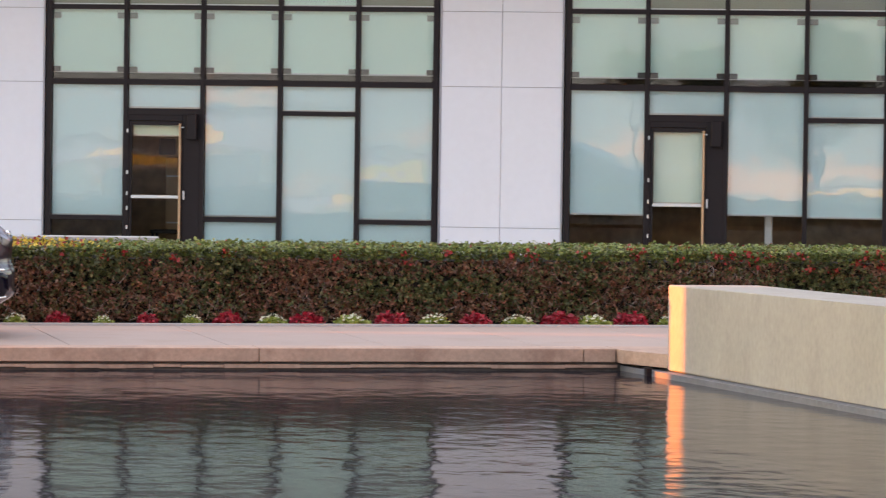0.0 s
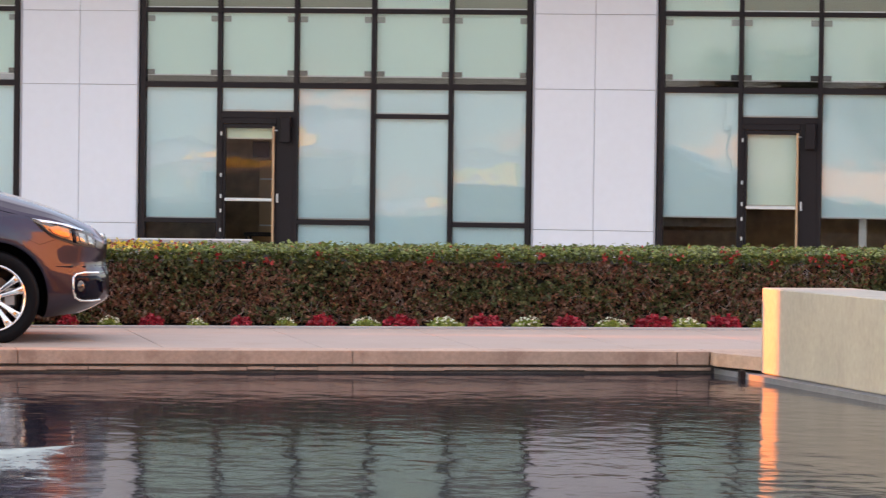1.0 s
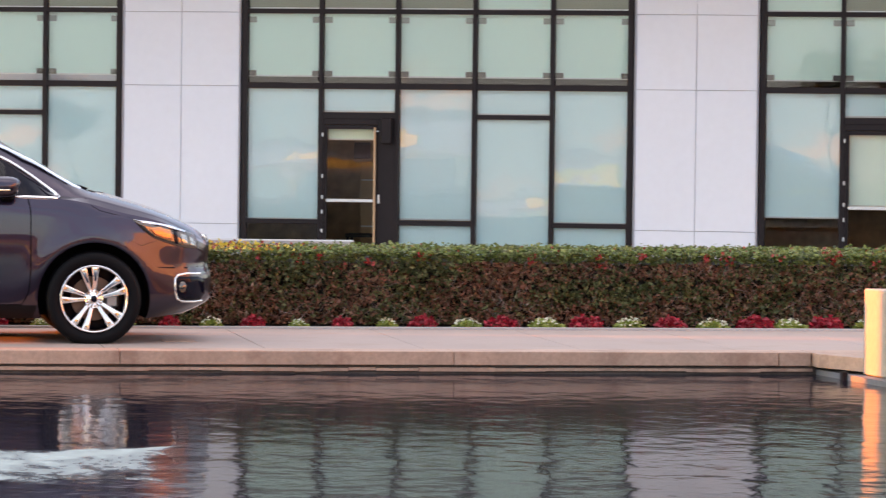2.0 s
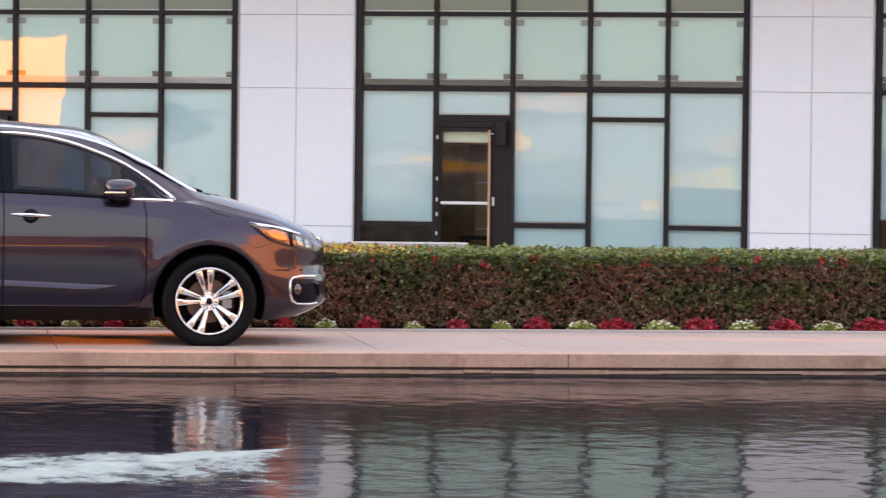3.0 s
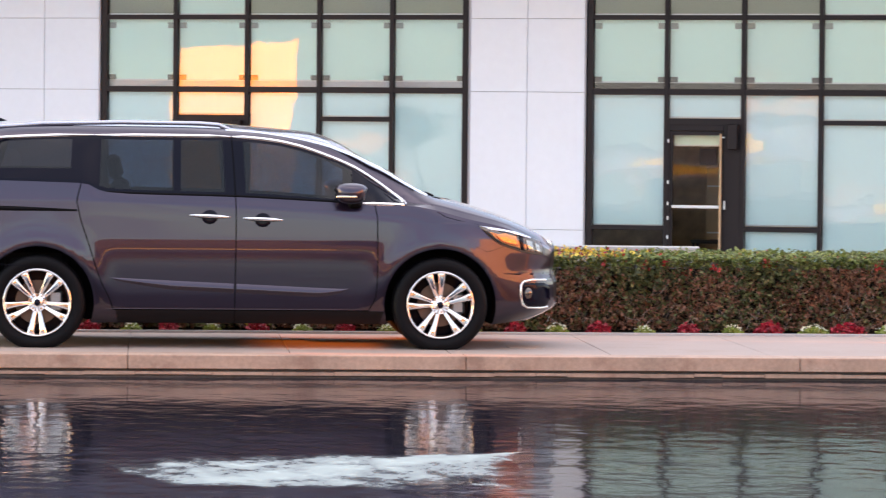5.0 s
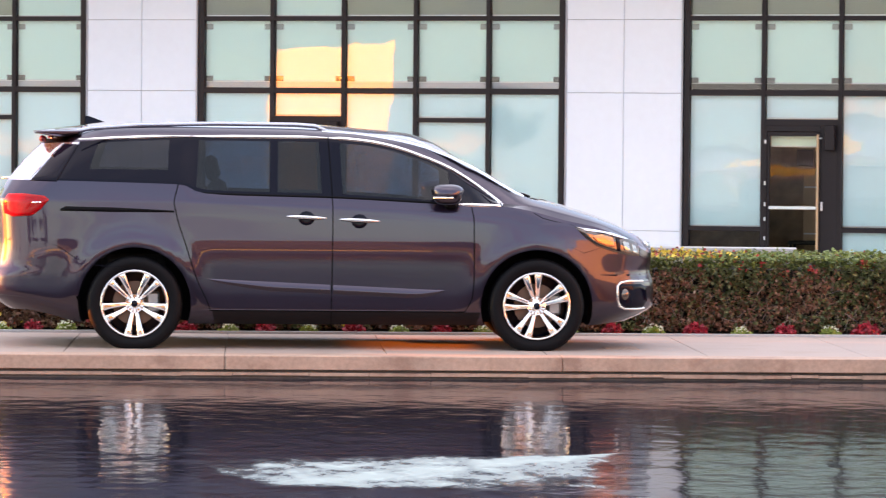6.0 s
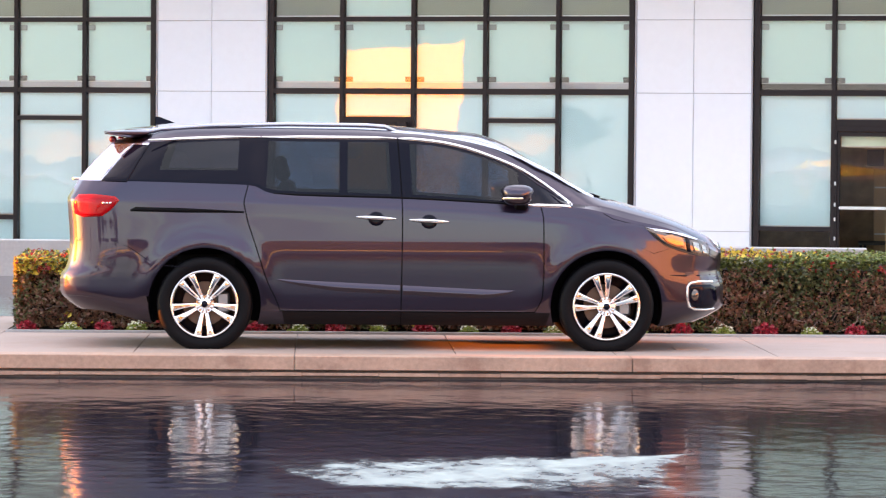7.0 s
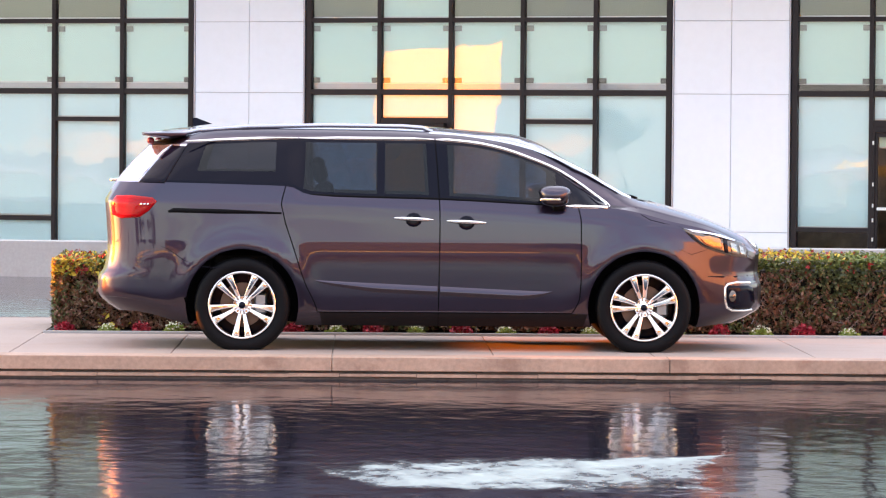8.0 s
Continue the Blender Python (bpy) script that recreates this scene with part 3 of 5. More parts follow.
tagged(cabinet, "pale tan display cabinet standing inside the building", "cabinet")
part("body", box(0.0, 0.46, 0.0, 0.4, 0.06, 1.62), TAN, cabinet, bevel=0.01)
part("plinth", box(0.02, 0.44, 0.03, 0.38, 0.0, 0.06), BLACK, cabinet, "black plinth")
for z in (0.55, 0.95, 1.3):
    part("shelf", box(0.02, 0.44, -0.02, 0.0, z, z + 0.025), BARWHITE, cabinet, "white shelf edge")
bench = new("bench")
bench.matrix_world = FAC @ pose(DOOR_U + 0.1, 1.3, Z_FLOOR)
tagged(bench, "dark low bench standing inside the building", "bench")
part("seat", box(0.0, 0.62, 0.0, 0.4, 0.40, 0.46), BLACK, bench, bevel=0.01)
for x0, y0 in ((0.02, 0.02), (0.56, 0.02), (0.02, 0.34), (0.56, 0.34)):
    part("leg", box(x0, x0 + 0.04, y0, y0 + 0.04, 0.0, 0.40), BLACK, bench)

# ---- hedge and flowers ----
def leaf_stuff(name, places, size, mat, parent, label, rng, flat=0.0, long=1.6):
    """Many small folded leaves at given places, as one mesh."""
    k = len(places)
    p = np.asarray(places)
    d = rng.normal(size=(k, 3))
    d[:, 2] *= 1 - flat
    d /= np.linalg.norm(d, axis=1)[:, None]
    e = rng.normal(size=(k, 3))
    e[:, 2] *= 1 - flat
    e -= (e * d).sum(1)[:, None] * d
    e /= np.linalg.norm(e, axis=1)[:, None]
    f = np.cross(d, e)
    s = size * rng.uniform(0.6, 1.35, k)[:, None]
    tip, tail_, l, r = p + d * s * long / 2, p - d * s * long / 2, p + e * s * 0.5 + f * s * 0.16, p - e * s * 0.5 + f * s * 0.16
    verts = np.stack([tip, l, tail_, r], 1).reshape(-1, 3)
    i = np.arange(k) * 4
    faces = np.concatenate([np.stack([i, i + 1, i + 2], 1), np.stack([i, i + 2, i + 3], 1)])
    me = bpy.data.meshes.new(name)
    me.from_pydata(verts.tolist(), [], faces.tolist())
    me.materials.append(mat)
    ob = new(name, me)
    ob.parent = parent
    return tagged(ob, label, kind="stuff")


def twig_stuff(name, starts, ends, radius, mat, parent, label):
    """Thin three-sided twigs as one mesh."""
    a, b = np.asarray(starts), np.asarray(ends)
    k = len(a)
    d = (b - a) / np.linalg.norm(b - a, axis=1)[:, None]
    u = np.cross(d, np.array([0.3, 0.8, 0.5]))
    u /= np.linalg.norm(u, axis=1)[:, None]
    w = np.cross(d, u)
    rad = np.broadcast_to(np.asarray(radius, float).reshape(-1, 1), (k, 1))
    ring = []
    for q in (0, 2.094, 4.189):
        o = (u * math.cos(q) + w * math.sin(q)) * rad
        ring += [a + o, b + o * 0.5]
    verts = np.stack(ring, 1).reshape(-1, 3)
    i = np.arange(k) * 6
    faces = np.concatenate([np.stack([i + 2 * s, i + 2 * ((s + 1) % 3), i + 2 * ((s + 1) % 3) + 1, i + 2 * s + 1], 1) for s in range(3)])
    me = bpy.data.meshes.new(name)
    me.from_pydata(verts.tolist(), [], faces.tolist())
    me.materials.append(mat)
    ob = new(name, me)
    ob.parent = parent
    return tagged(ob, label, kind="stuff")


def leaf_material(name, colours, rough=0.5, through=0.25, clump=16.0):
    """Leaves: each island takes its tone out of a ramp, partly shared with the sprig it grows on."""
    m = bpy.data.materials.new(name)
    m.use_nodes = True
    n, l = m.node_tree.nodes, m.node_tree.links
    b = n["Principled BSDF"]
    geo, ramp = n.new("ShaderNodeNewGeometry"), n.new("ShaderNodeValToRGB")
    co, sprig, spread, mixed = n.new("ShaderNodeTexCoord"), n.new("ShaderNodeTexNoise"), n.new("ShaderNodeMapRange"), n.new("ShaderNodeMix")
    sprig.inputs["Scale"].default_value, sprig.inputs["Detail"].default_value = clump, 2
    l.new(co.outputs["Object"], sprig.inputs["Vector"])
    spread.inputs[1].default_value, spread.inputs[2].default_value = 0.32, 0.68
    l.new(sprig.outputs[0], spread.inputs[0])
    mixed.inputs[0].default_value = 0.42
    l.new(geo.outputs["Random Per Island"], mixed.inputs[2])
    l.new(spread.outputs[0], mixed.inputs[3])
    l.new(mixed.outputs[0], ramp.inputs[0])
    el = ramp.color_ramp.elements
    while len(el) < len(colours):
        el.new(0.5)
    for i, c in enumerate(colours):
        el[i].position = i / (len(colours) - 1)
        el[i].color = (*c, 1)
    l.new(ramp.outputs[0], b.inputs["Base Color"])
    b.inputs["Roughness"].default_value = rough
    t, mx = n.new("ShaderNodeBsdfTranslucent"), n.new("ShaderNodeMixShader")
    l.new(ramp.outputs[0], t.inputs[0])
    mx.inputs[0].default_value = through
    l.new(b.outputs[0], mx.inputs[1])
    l.new(t.outputs[0], mx.inputs[2])
    l.new(mx.outputs[0], n["Material Output"].inputs[0])
    return m


GREEN = leaf_material("hedge_leaf", [(0.020, 0.028, 0.010), (0.055, 0.070, 0.022), (0.115, 0.130, 0.042), (0.26, 0.245, 0.10)])
FRESH = leaf_material("fresh_leaf", [(0.065, 0.10, 0.025), (0.15, 0.19, 0.042), (0.27, 0.30, 0.075)])
DRY = leaf_material("dry_leaf", [(0.066, 0.024, 0.015), (0.16, 0.064, 0.036), (0.25, 0.115, 0.070), (0.155, 0.096, 0.040), (0.40, 0.28, 0.21)])
TWIG = leaf_material("twig_bark", [(0.09, 0.045, 0.030), (0.15, 0.085, 0.058), (0.28, 0.21, 0.18), (0.46, 0.41, 0.40)], 0.8, 0.0, 7.0)
SCARLET = leaf_material("scarlet_bloom", [(0.17, 0.010, 0.010), (0.28, 0.018, 0.016), (0.34, 0.05, 0.028)])
# serves yellow blooms and also leaves coloured as if sunlit
YELLOW = leaf_material("yellow_bloom_sunlit_leaf", [(0.50, 0.36, 0.03), (0.65, 0.50, 0.06), (0.48, 0.25, 0.03)])
CRIMSON = leaf_material("crimson_petal", [(0.11, 0.005, 0.014), (0.30, 0.012, 0.026), (0.50, 0.025, 0.05)])
LIME = leaf_material("lime_leaf", [(0.12, 0.16, 0.025), (0.24, 0.29, 0.05), (0.36, 0.38, 0.10)])
CREAM = leaf_material("cream_petal", [(0.60, 0.60, 0.45), (0.72, 0.72, 0.58), (0.55, 0.58, 0.35)])
# near-black colour puts the shade between the leaves into the core
CORE = material("shaded_hedge_core", (0.016, 0.013, 0.008), 0.95, vary=0.5, scale=9, fine=40, bump=0.8, depth=0.03)

H_X0, H_X1, H_Y0, H_Y1, H_TOP = -2.60, 14.0, 33.28, 34.75, 0.635


def crown(x):
    """Height of the clipped top, a little lower towards the free end."""
    return H_TOP - 0.042 * ease_plain(-x, 0.4, 2.3)


def build_hedge():
    rng = np.random.default_rng(5)
    hedge = empty("hedge", 0, 0, 0)
    tagged(hedge, "clipped evergreen hedge with brown twigs and scattered red blooms", "hedge")
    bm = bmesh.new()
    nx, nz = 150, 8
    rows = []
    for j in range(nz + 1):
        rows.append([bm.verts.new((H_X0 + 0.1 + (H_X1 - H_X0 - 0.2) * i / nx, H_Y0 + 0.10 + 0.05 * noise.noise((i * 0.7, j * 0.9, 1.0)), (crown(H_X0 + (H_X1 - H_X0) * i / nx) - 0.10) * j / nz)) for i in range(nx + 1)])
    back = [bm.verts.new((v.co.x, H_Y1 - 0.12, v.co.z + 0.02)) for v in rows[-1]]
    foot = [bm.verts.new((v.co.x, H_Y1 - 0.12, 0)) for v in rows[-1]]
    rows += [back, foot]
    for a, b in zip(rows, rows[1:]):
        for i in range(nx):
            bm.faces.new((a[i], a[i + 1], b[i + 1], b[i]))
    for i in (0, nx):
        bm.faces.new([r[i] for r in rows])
    part("core", bm, CORE, hedge, "hedge core coloured near-black for the inner shade")

    def patch(x, z, seed):
        return noise.noise((x * 1.1, z * 2.2, seed)) + 0.5 * noise.noise((x * 3.1, z * 5.0, seed + 4))
    green, fresh, dry, red, gold = [], [], [], [], []
    # front face
    for x, z, d, q in zip(rng.uniform(H_X0, H_X1, 105000), rng.uniform(0.02, H_TOP, 105000), rng.exponential(0.03, 105000), rng.uniform(size=105000)):
        z *= crown(x) / H_TOP
        sprig = noise.noise((x * 12, z * 14, 2.0)) + 0.5 * noise.noise((x * 25, z * 27, 6.0))
        if sprig < -0.28 and q > 0.25 and z < H_TOP - 0.08:
            continue
        bulge = 0.05 * noise.noise((x * 1.7, z * 3.0, 9.0)) + 0.025 * noise.noise((x * 5, z * 6, 2.0)) - 0.045 * sprig
        p = (x, H_Y0 + bulge + min(d, 0.15), z)
        tone = patch(x, z, 3.0) + 0.8 * (z - 0.36)
        # low sun on the free end is put in as gold and red leaves
        if x < -1.4 and z > 0.47 + 0.06 * noise.noise((x * 5, 1.0, 2.0)) and rng.uniform() < 0.75 * (-1.4 - x) / 0.8:
            (gold if rng.uniform() < 0.6 else red if rng.uniform() < 0.4 else fresh).append(p)
        elif z > crown(x) - 0.085 - 0.05 * noise.noise((x * 4, 0.0, 5.0)):
            (fresh if rng.uniform() < 0.7 else green).append(p)
        elif tone + rng.normal() * 0.38 > 0.13:
            green.append(p)
        elif q < 0.85:
            dry.append(p)
    # left end, its upper part given gold leaves for the low sun
    for y, z, q in zip(rng.uniform(H_Y0, H_Y1, 5200), rng.uniform(0.02, H_TOP, 5200), rng.exponential(0.04, 5200)):
        z *= crown(H_X0) / H_TOP
        (gold if z > 0.45 + 0.06 * rng.normal() and rng.uniform() < 0.6 else fresh if z > 0.40 and rng.uniform() < 0.5 else green if rng.uniform() < 0.75 else dry).append((H_X0 - 0.02 + min(q, 0.14) + 0.03 * noise.noise((y * 4, z * 4, 7.0)), y, z))
    # top
    for x, y in zip(rng.uniform(H_X0, H_X1, 34000), rng.uniform(H_Y0 - 0.02, H_Y1, 34000)):
        z = crown(x) + 0.018 * noise.noise((x * 5, y * 5, 3.0)) + rng.normal() * 0.016 + 0.02 * max(0, noise.noise((x * 9, y * 7, 1.0)))
        if y < H_Y0 + 0.10:
            z -= 0.03 * rng.uniform()
        w = rng.uniform()
        # gold and red leaves crowd in where sunlight is painted on the top
        near_left = ease_plain(1.5 - x, 0, 3.5)
        lit = 0.45 * ease_plain(x, 2.6, 3.1) * ease_plain(4.3 - x, 0, 0.9)
        if w < 0.012 + 0.11 * near_left + 0.02 * max(0, noise.noise((x * 1.5, 4.0, 8.0))):
            red.append((x, y, z + 0.008))
        elif w > 1 - 0.10 * near_left - lit:
            (gold if rng.uniform() < 0.65 else red).append((x, y, z + 0.008))
        elif w > 0.45:
            fresh.append((x, y, z))
        else:
            green.append((x, y, z - 0.01))
    # red blooms in loose clusters on the upper front
    for cx in np.concatenate([rng.uniform(H_X0, 4.5, 26), rng.uniform(4.5, 7.6, 7), rng.uniform(7.6, 11, 26)]):
        cz = crown(cx) - abs(rng.normal()) * 0.07 - 0.01
        for _ in range(int(rng.integers(5, 15))):
            red.append((cx + rng.normal() * 0.028, H_Y0 - 0.012 + rng.uniform(-0.03, 0.02), cz + rng.normal() * 0.022))
    for cx in rng.uniform(H_X0, 3.0, 14):
        cz = rng.uniform(0.03, 0.22)
        for _ in range(9):
            (gold if rng.uniform() < 0.5 else red).append((cx + rng.normal() * 0.05, H_Y0 - 0.02, cz + rng.normal() * 0.03))
    leaf_stuff("leaves", green, 0.025, GREEN, hedge, "small dark green leaves", rng)
    leaf_stuff("fresh_leaves", fresh, 0.028, FRESH, hedge, "bright green clipped top leaves", rng, flat=0.7)
    leaf_stuff("dry_leaves", dry, 0.022, DRY, hedge, "brown dry leaves", rng)
    leaf_stuff("red_bloom_growth", red, 0.030, SCARLET, hedge, "small scarlet blooms", rng, long=1.1)
    leaf_stuff("yellow_sunlit_leaves", gold, 0.030, YELLOW, hedge, "yellow blooms and leaves coloured as if sunlit", rng)
    a, b, r = [], [], []
    for x, z in zip(rng.uniform(H_X0 + 0.22, H_X1, 3600), rng.uniform(0.0, 0.50, 3600)):
        if patch(x, z, 3.0) + 1.1 * (z - 0.40) > 0.10:
            continue
        lean = rng.normal(size=3) * (0.055, 0.025, 0.04) + (0, 0, 0.06)
        p = np.array((x, H_Y0 + rng.uniform(-0.035, 0.04), z))
        a.append(p)
        b.append(p + lean)
        r.append(rng.uniform(0.0010, 0.0024))
    twig_stuff("twig_growth", a, b, r, TWIG, hedge, "bare brown and grey twigs")
    a, b, r = [], [], []
    for x in np.arange(H_X0 + 0.2, H_X1, 0.42):
        for _ in range(4):
            p = np.array((x + rng.normal() * 0.03, H_Y0 + 0.10 + rng.uniform(0, 0.06), 0.0))
            a.append(p)
            b.append(p + np.array((rng.normal() * 0.2, rng.uniform(-0.12, 0.02), rng.uniform(0.25, 0.5))))
            r.append(rng.uniform(0.005, 0.009))
    twig_stuff("woody_growth", a, b, r, TWIG, hedge, "woody stems at the foot")
    return hedge


def ease_plain(x, a, b):
    t = min(1.0, max(0.0, (x - a) / (b - a)))
    return t * t * (3 - 2 * t)


def flower(kind, seed):
    rng = np.random.default_rng(seed)
    red = kind == "red"
    ob = empty("bedding_plant", 0, -50, -3)
    tagged(ob, "low mound of crimson leaves and petals in the bed" if red else "low lime green plant with cream flowers in the bed", "flower", group="bedding plants along the hedge")

    def mound(k, w, h, lift):
        out = []
        while len(out) < k:
            x, y, z = rng.uniform(-1, 1), rng.uniform(-1, 1), rng.uniform(0, 1)
            d = x * x + y * y + z * z
            if d < 1.0 and (d > 0.45 or rng.uniform() < 0.3):
                lump = 1 + 0.28 * noise.noise((x * 2.2 + seed, y * 2.2, z * 2))
                out.append((x * w * lump, y * 0.10 * lump, lift + z * h * lump))
        return out
    if red:
        leaf_stuff("petals", mound(230, 0.14, 0.115, 0.01), 0.032, CRIMSON, ob, "crimson petals", rng)
        leaf_stuff("leaves", mound(50, 0.15, 0.05, 0.0), 0.030, DRY, ob, "dark leaves", rng)
    else:
        leaf_stuff("leaves", mound(190, 0.13, 0.075, 0.008), 0.032, LIME, ob, "lime green leaves", rng)
        leaf_stuff("petals", [(x, y - 0.02, z + 0.035) for x, y, z in mound(46, 0.12, 0.075, 0.01)], 0.024, CREAM, ob, "cream petals", rng, long=1.0)
    return ob


hedge = build_hedge()
protos = {"red": [flower("red", s) for s in (1, 2, 3)], "green": [flower("green", s) for s in (11, 12, 13)]}
RED_X = [-2.47, -1.84, -1.21, -0.58, 0.08, 0.82, 1.54, 2.26, 2.97, 3.66, 4.42, 5.10, 5.78, 6.50, 7.24, 7.97, 8.60, 9.30]
GREEN_X = [-2.12, -1.57, -0.89, -0.22, 0.44, 1.19, 1.89, 2.61, 3.32, 4.05, 4.80, 5.48, 6.15, 6.87, 7.60, 8.27, 8.96]
rng = random.Random(8)
for colour, line in (("red", RED_X), ("green", GREEN_X)):
    for i, x in enumerate(line):
        grow = rng.uniform(0.85, 1.05) * 0.80 * (1.0 + 0.055 * min(max(0.0, x - 3.0), 4.0))
        m = pose(x, BACK_Y + 0.135 + rng.uniform(-0.01, 0.03), 0.0, 0, 0, rng.choice((0, 180)))
        src = protos[colour][i % 3]
        if i < 3:
            src.matrix_world = m
            src.scale = (grow * (0.86 + 0.36 * ease_plain(x, 3.8, 6.2)), grow, grow)
        else:
            ob = copy_thing(src, m)
            ob.scale = (grow * (0.86 + 0.36 * ease_plain(x, 3.8, 6.2)), grow, grow)


# ---- trees across the plaza, seen only in the paintwork and the glass ----
BARK = material("tree_bark", (0.09, 0.065, 0.05), 0.9, vary=0.3, scale=8, bump=0.5, depth=0.02)


def tree(x, y, height, seed, low=0.30):
    rng = np.random.default_rng(seed)
    ob = empty("tree", x, y, 0)
    tagged(ob, "dark leafy street tree standing across the plaza", "tree", group="trees across the plaza")
    bm = bmesh.new()
    rings = []
    for f in (0.0, 0.12, 0.35, 0.6, 0.8):
        r = 0.02 * height * (1.15 - f) * (1.4 if f == 0 else 1)
        c = Vector((0.12 * math.sin(seed + 4 * f), 0.12 * math.cos(2 * seed + 3 * f), height * f))
        rings.append([bm.verts.new(c + Vector((r * math.cos(q), r * math.sin(q), 0))) for q in [2 * math.pi * i / 9 for i in range(9)]])
    for a, b in zip(rings, rings[1:]):
        for i in range(9):
            bm.faces.new((a[i], a[(i + 1) % 9], b[(i + 1) % 9], b[i]))
    part("trunk", bm, BARK, ob, smooth=True)
    a, b, leaves = [], [], []
    for i in range(16):
        f = rng.uniform(low, 0.8)
        q = rng.uniform(0, 2 * math.pi)
        reach = height * rng.uniform(0.14, 0.30) * (1.25 - f)
        p0 = np.array((0.0, 0.0, height * f))
        p1 = p0 + np.array((reach * math.cos(q) * 1.5, reach * math.sin(q) * 1.5, reach * rng.uniform(0.4, 1.0)))
        a.append(p0)
        b.append(p1)
        for g in rng.uniform(0.35, 1.15, 700):
            leaves.append(p0 + (p1 - p0) * g + rng.normal(size=3) * height * 0.055)
    twig_stuff("limb_growth", a, b, [height * 0.007] * 16, BARK, ob, "spreading limbs")
    leaf_stuff("crown", leaves, 0.012 * height, GREEN, ob, "uneven leafy crown", rng)
    return ob


for i, (x, y, h) in enumerate(((-38, -44, 6.5), (-25, -48, 7.5), (-14, -43, 6.0), (-5, -50, 7.0), (6, -46, 6.2), (15, -44, 7.6), (27, -49, 6.8), (39, -45, 7.2),
                               (-92, -40, 6.5), (-104, -22, 7.0), (-83, -58, 6.0), (-60, -84, 8.5), (-54, -92, 8.5), (-49, -90, 8.0), (-45, -98, 9.0))):
    tree(x, y, h, 60 + i, 0.58 if y < -80 or x < -80 else 0.30)

# ---- the car ----
CAR_Y = 31.29


def curve(x, table):
    """Smooth curve through (x, value) pairs."""
    xs, vs = zip(*table)
    if x <= xs[0]:
        return vs[0]
    if x >= xs[-1]:
        return vs[-1]
    i = max(k for k in range(len(xs) - 1) if xs[k] <= x)
    h = xs[i + 1] - xs[i]
    t = (x - xs[i]) / h

    def slope(k):
        if k == 0:
            return (vs[1] - vs[0]) / (xs[1] - xs[0])
        if k == len(xs) - 1:
            return (vs[-1] - vs[-2]) / (xs[-1] - xs[-2])
        a, b = (vs[k] - vs[k - 1]) / (xs[k] - xs[k - 1]), (vs[k + 1] - vs[k]) / (xs[k + 1] - xs[k])
        return 0.0 if a * b <= 0 else 2 * a * b / (a + b)
    a, b = slope(i) * h, slope(i + 1) * h
    return ((2 * t ** 3 - 3 * t ** 2 + 1) * vs[i] + (t ** 3 - 2 * t ** 2 + t) * a + (-2 * t ** 3 + 3 * t ** 2) * vs[i + 1] + (t ** 3 - t ** 2) * b)


def ease(x, a, b):
    t = min(1.0, max(0.0, (x - a) / (b - a)))
    return t * t * (3 - 2 * t)


# heights along the car, x in metres
TOP = [(-2.1, 1.60), (-1.75, 1.655), (-1.5, 1.695), (-1.1, 1.725), (-0.5, 1.742), (0.1, 1.742), (0.5, 1.728), (0.9, 1.695), (1.16, 1.67), (1.38, 1.603), (1.6, 1.497),
       (1.82, 1.372), (2.02, 1.232), (2.12, 1.187), (2.26, 1.153), (2.48, 1.093), (2.71, 1.022), (2.90, 0.948), (3.0, 0.895), (3.07, 0.82)]
EDGE = [(-2.1, 1.585), (-1.7, 1.635), (-1.3, 1.67), (-0.6, 1.69), (0.2, 1.685), (0.7, 1.665), (1.0, 1.625), (1.25, 1.575), (1.5, 1.485), (1.75, 1.362), (1.95, 1.24), (2.1, 1.170), (2.26, 1.128), (2.48, 1.066), (2.71, 0.994), (2.90, 0.920), (3.0, 0.866), (3.07, 0.795)]
WTOP = [(-2.1, 1.565), (-1.4, 1.59), (-0.5, 1.622), (0.2, 1.622), (0.55, 1.618), (0.83, 1.597), (1.05, 1.555), (1.27, 1.483), (1.49, 1.392), (1.71, 1.255), (1.89, 1.135), (2.1, 1.11), (2.35, 1.05), (2.7, 0.955), (3.06, 0.77)]
BELT = [(-2.1, 1.285), (-1.7, 1.282), (-0.68, 1.262), (-0.58, 1.255), (-0.42, 1.195), (-0.2, 1.182), (0.55, 1.166), (1.6, 1.118), (1.9, 1.108), (2.1, 1.075), (2.35, 1.01), (2.7, 0.93), (3.06, 0.75)]
SHOULDER = [(-2.1, 1.13), (-0.6, 1.125), (0.55, 1.085), (1.7, 1.03), (2.1, 0.99), (2.5, 0.9), (3.06, 0.66)]
REAR = [(0.0, -1.86), (0.30, -1.90), (0.36, -2.00), (0.45, -2.05), (0.56, -2.045), (0.62, -2.00), (0.8, -1.975), (1.0, -1.985), (1.15, -1.995), (1.28, -1.92), (1.45, -1.79), (1.585, -1.665), (1.75, -1.64)]
FRONT = [(0.0, 2.78), (0.22, 2.88), (0.28, 3.03), (0.36, 3.10), (0.5, 3.10), (0.62, 3.07), (0.75, 3.085), (0.85, 3.075), (0.95, 3.055), (1.8, 3.05)]
SLIDE = [(0.2, -0.335), (0.33, -0.365), (0.52, -0.452), (0.8, -0.545), (1.04, -0.622), (1.12, -0.636), (1.27, -0.604), (1.7, -0.58)]
FRONTGAP = [(0.2, 1.55), (0.30, 1.60), (0.4, 1.655), (0.6, 1.667), (1.0, 1.664), (1.12, 1.64), (1.5, 1.6)]
MIDGAP = [(0.2, 0.572), (1.0, 0.580), (1.3, 0.566), (1.62, 0.540)]

HUBS = ((-0.929, 0.345), (2.157, 0.345))


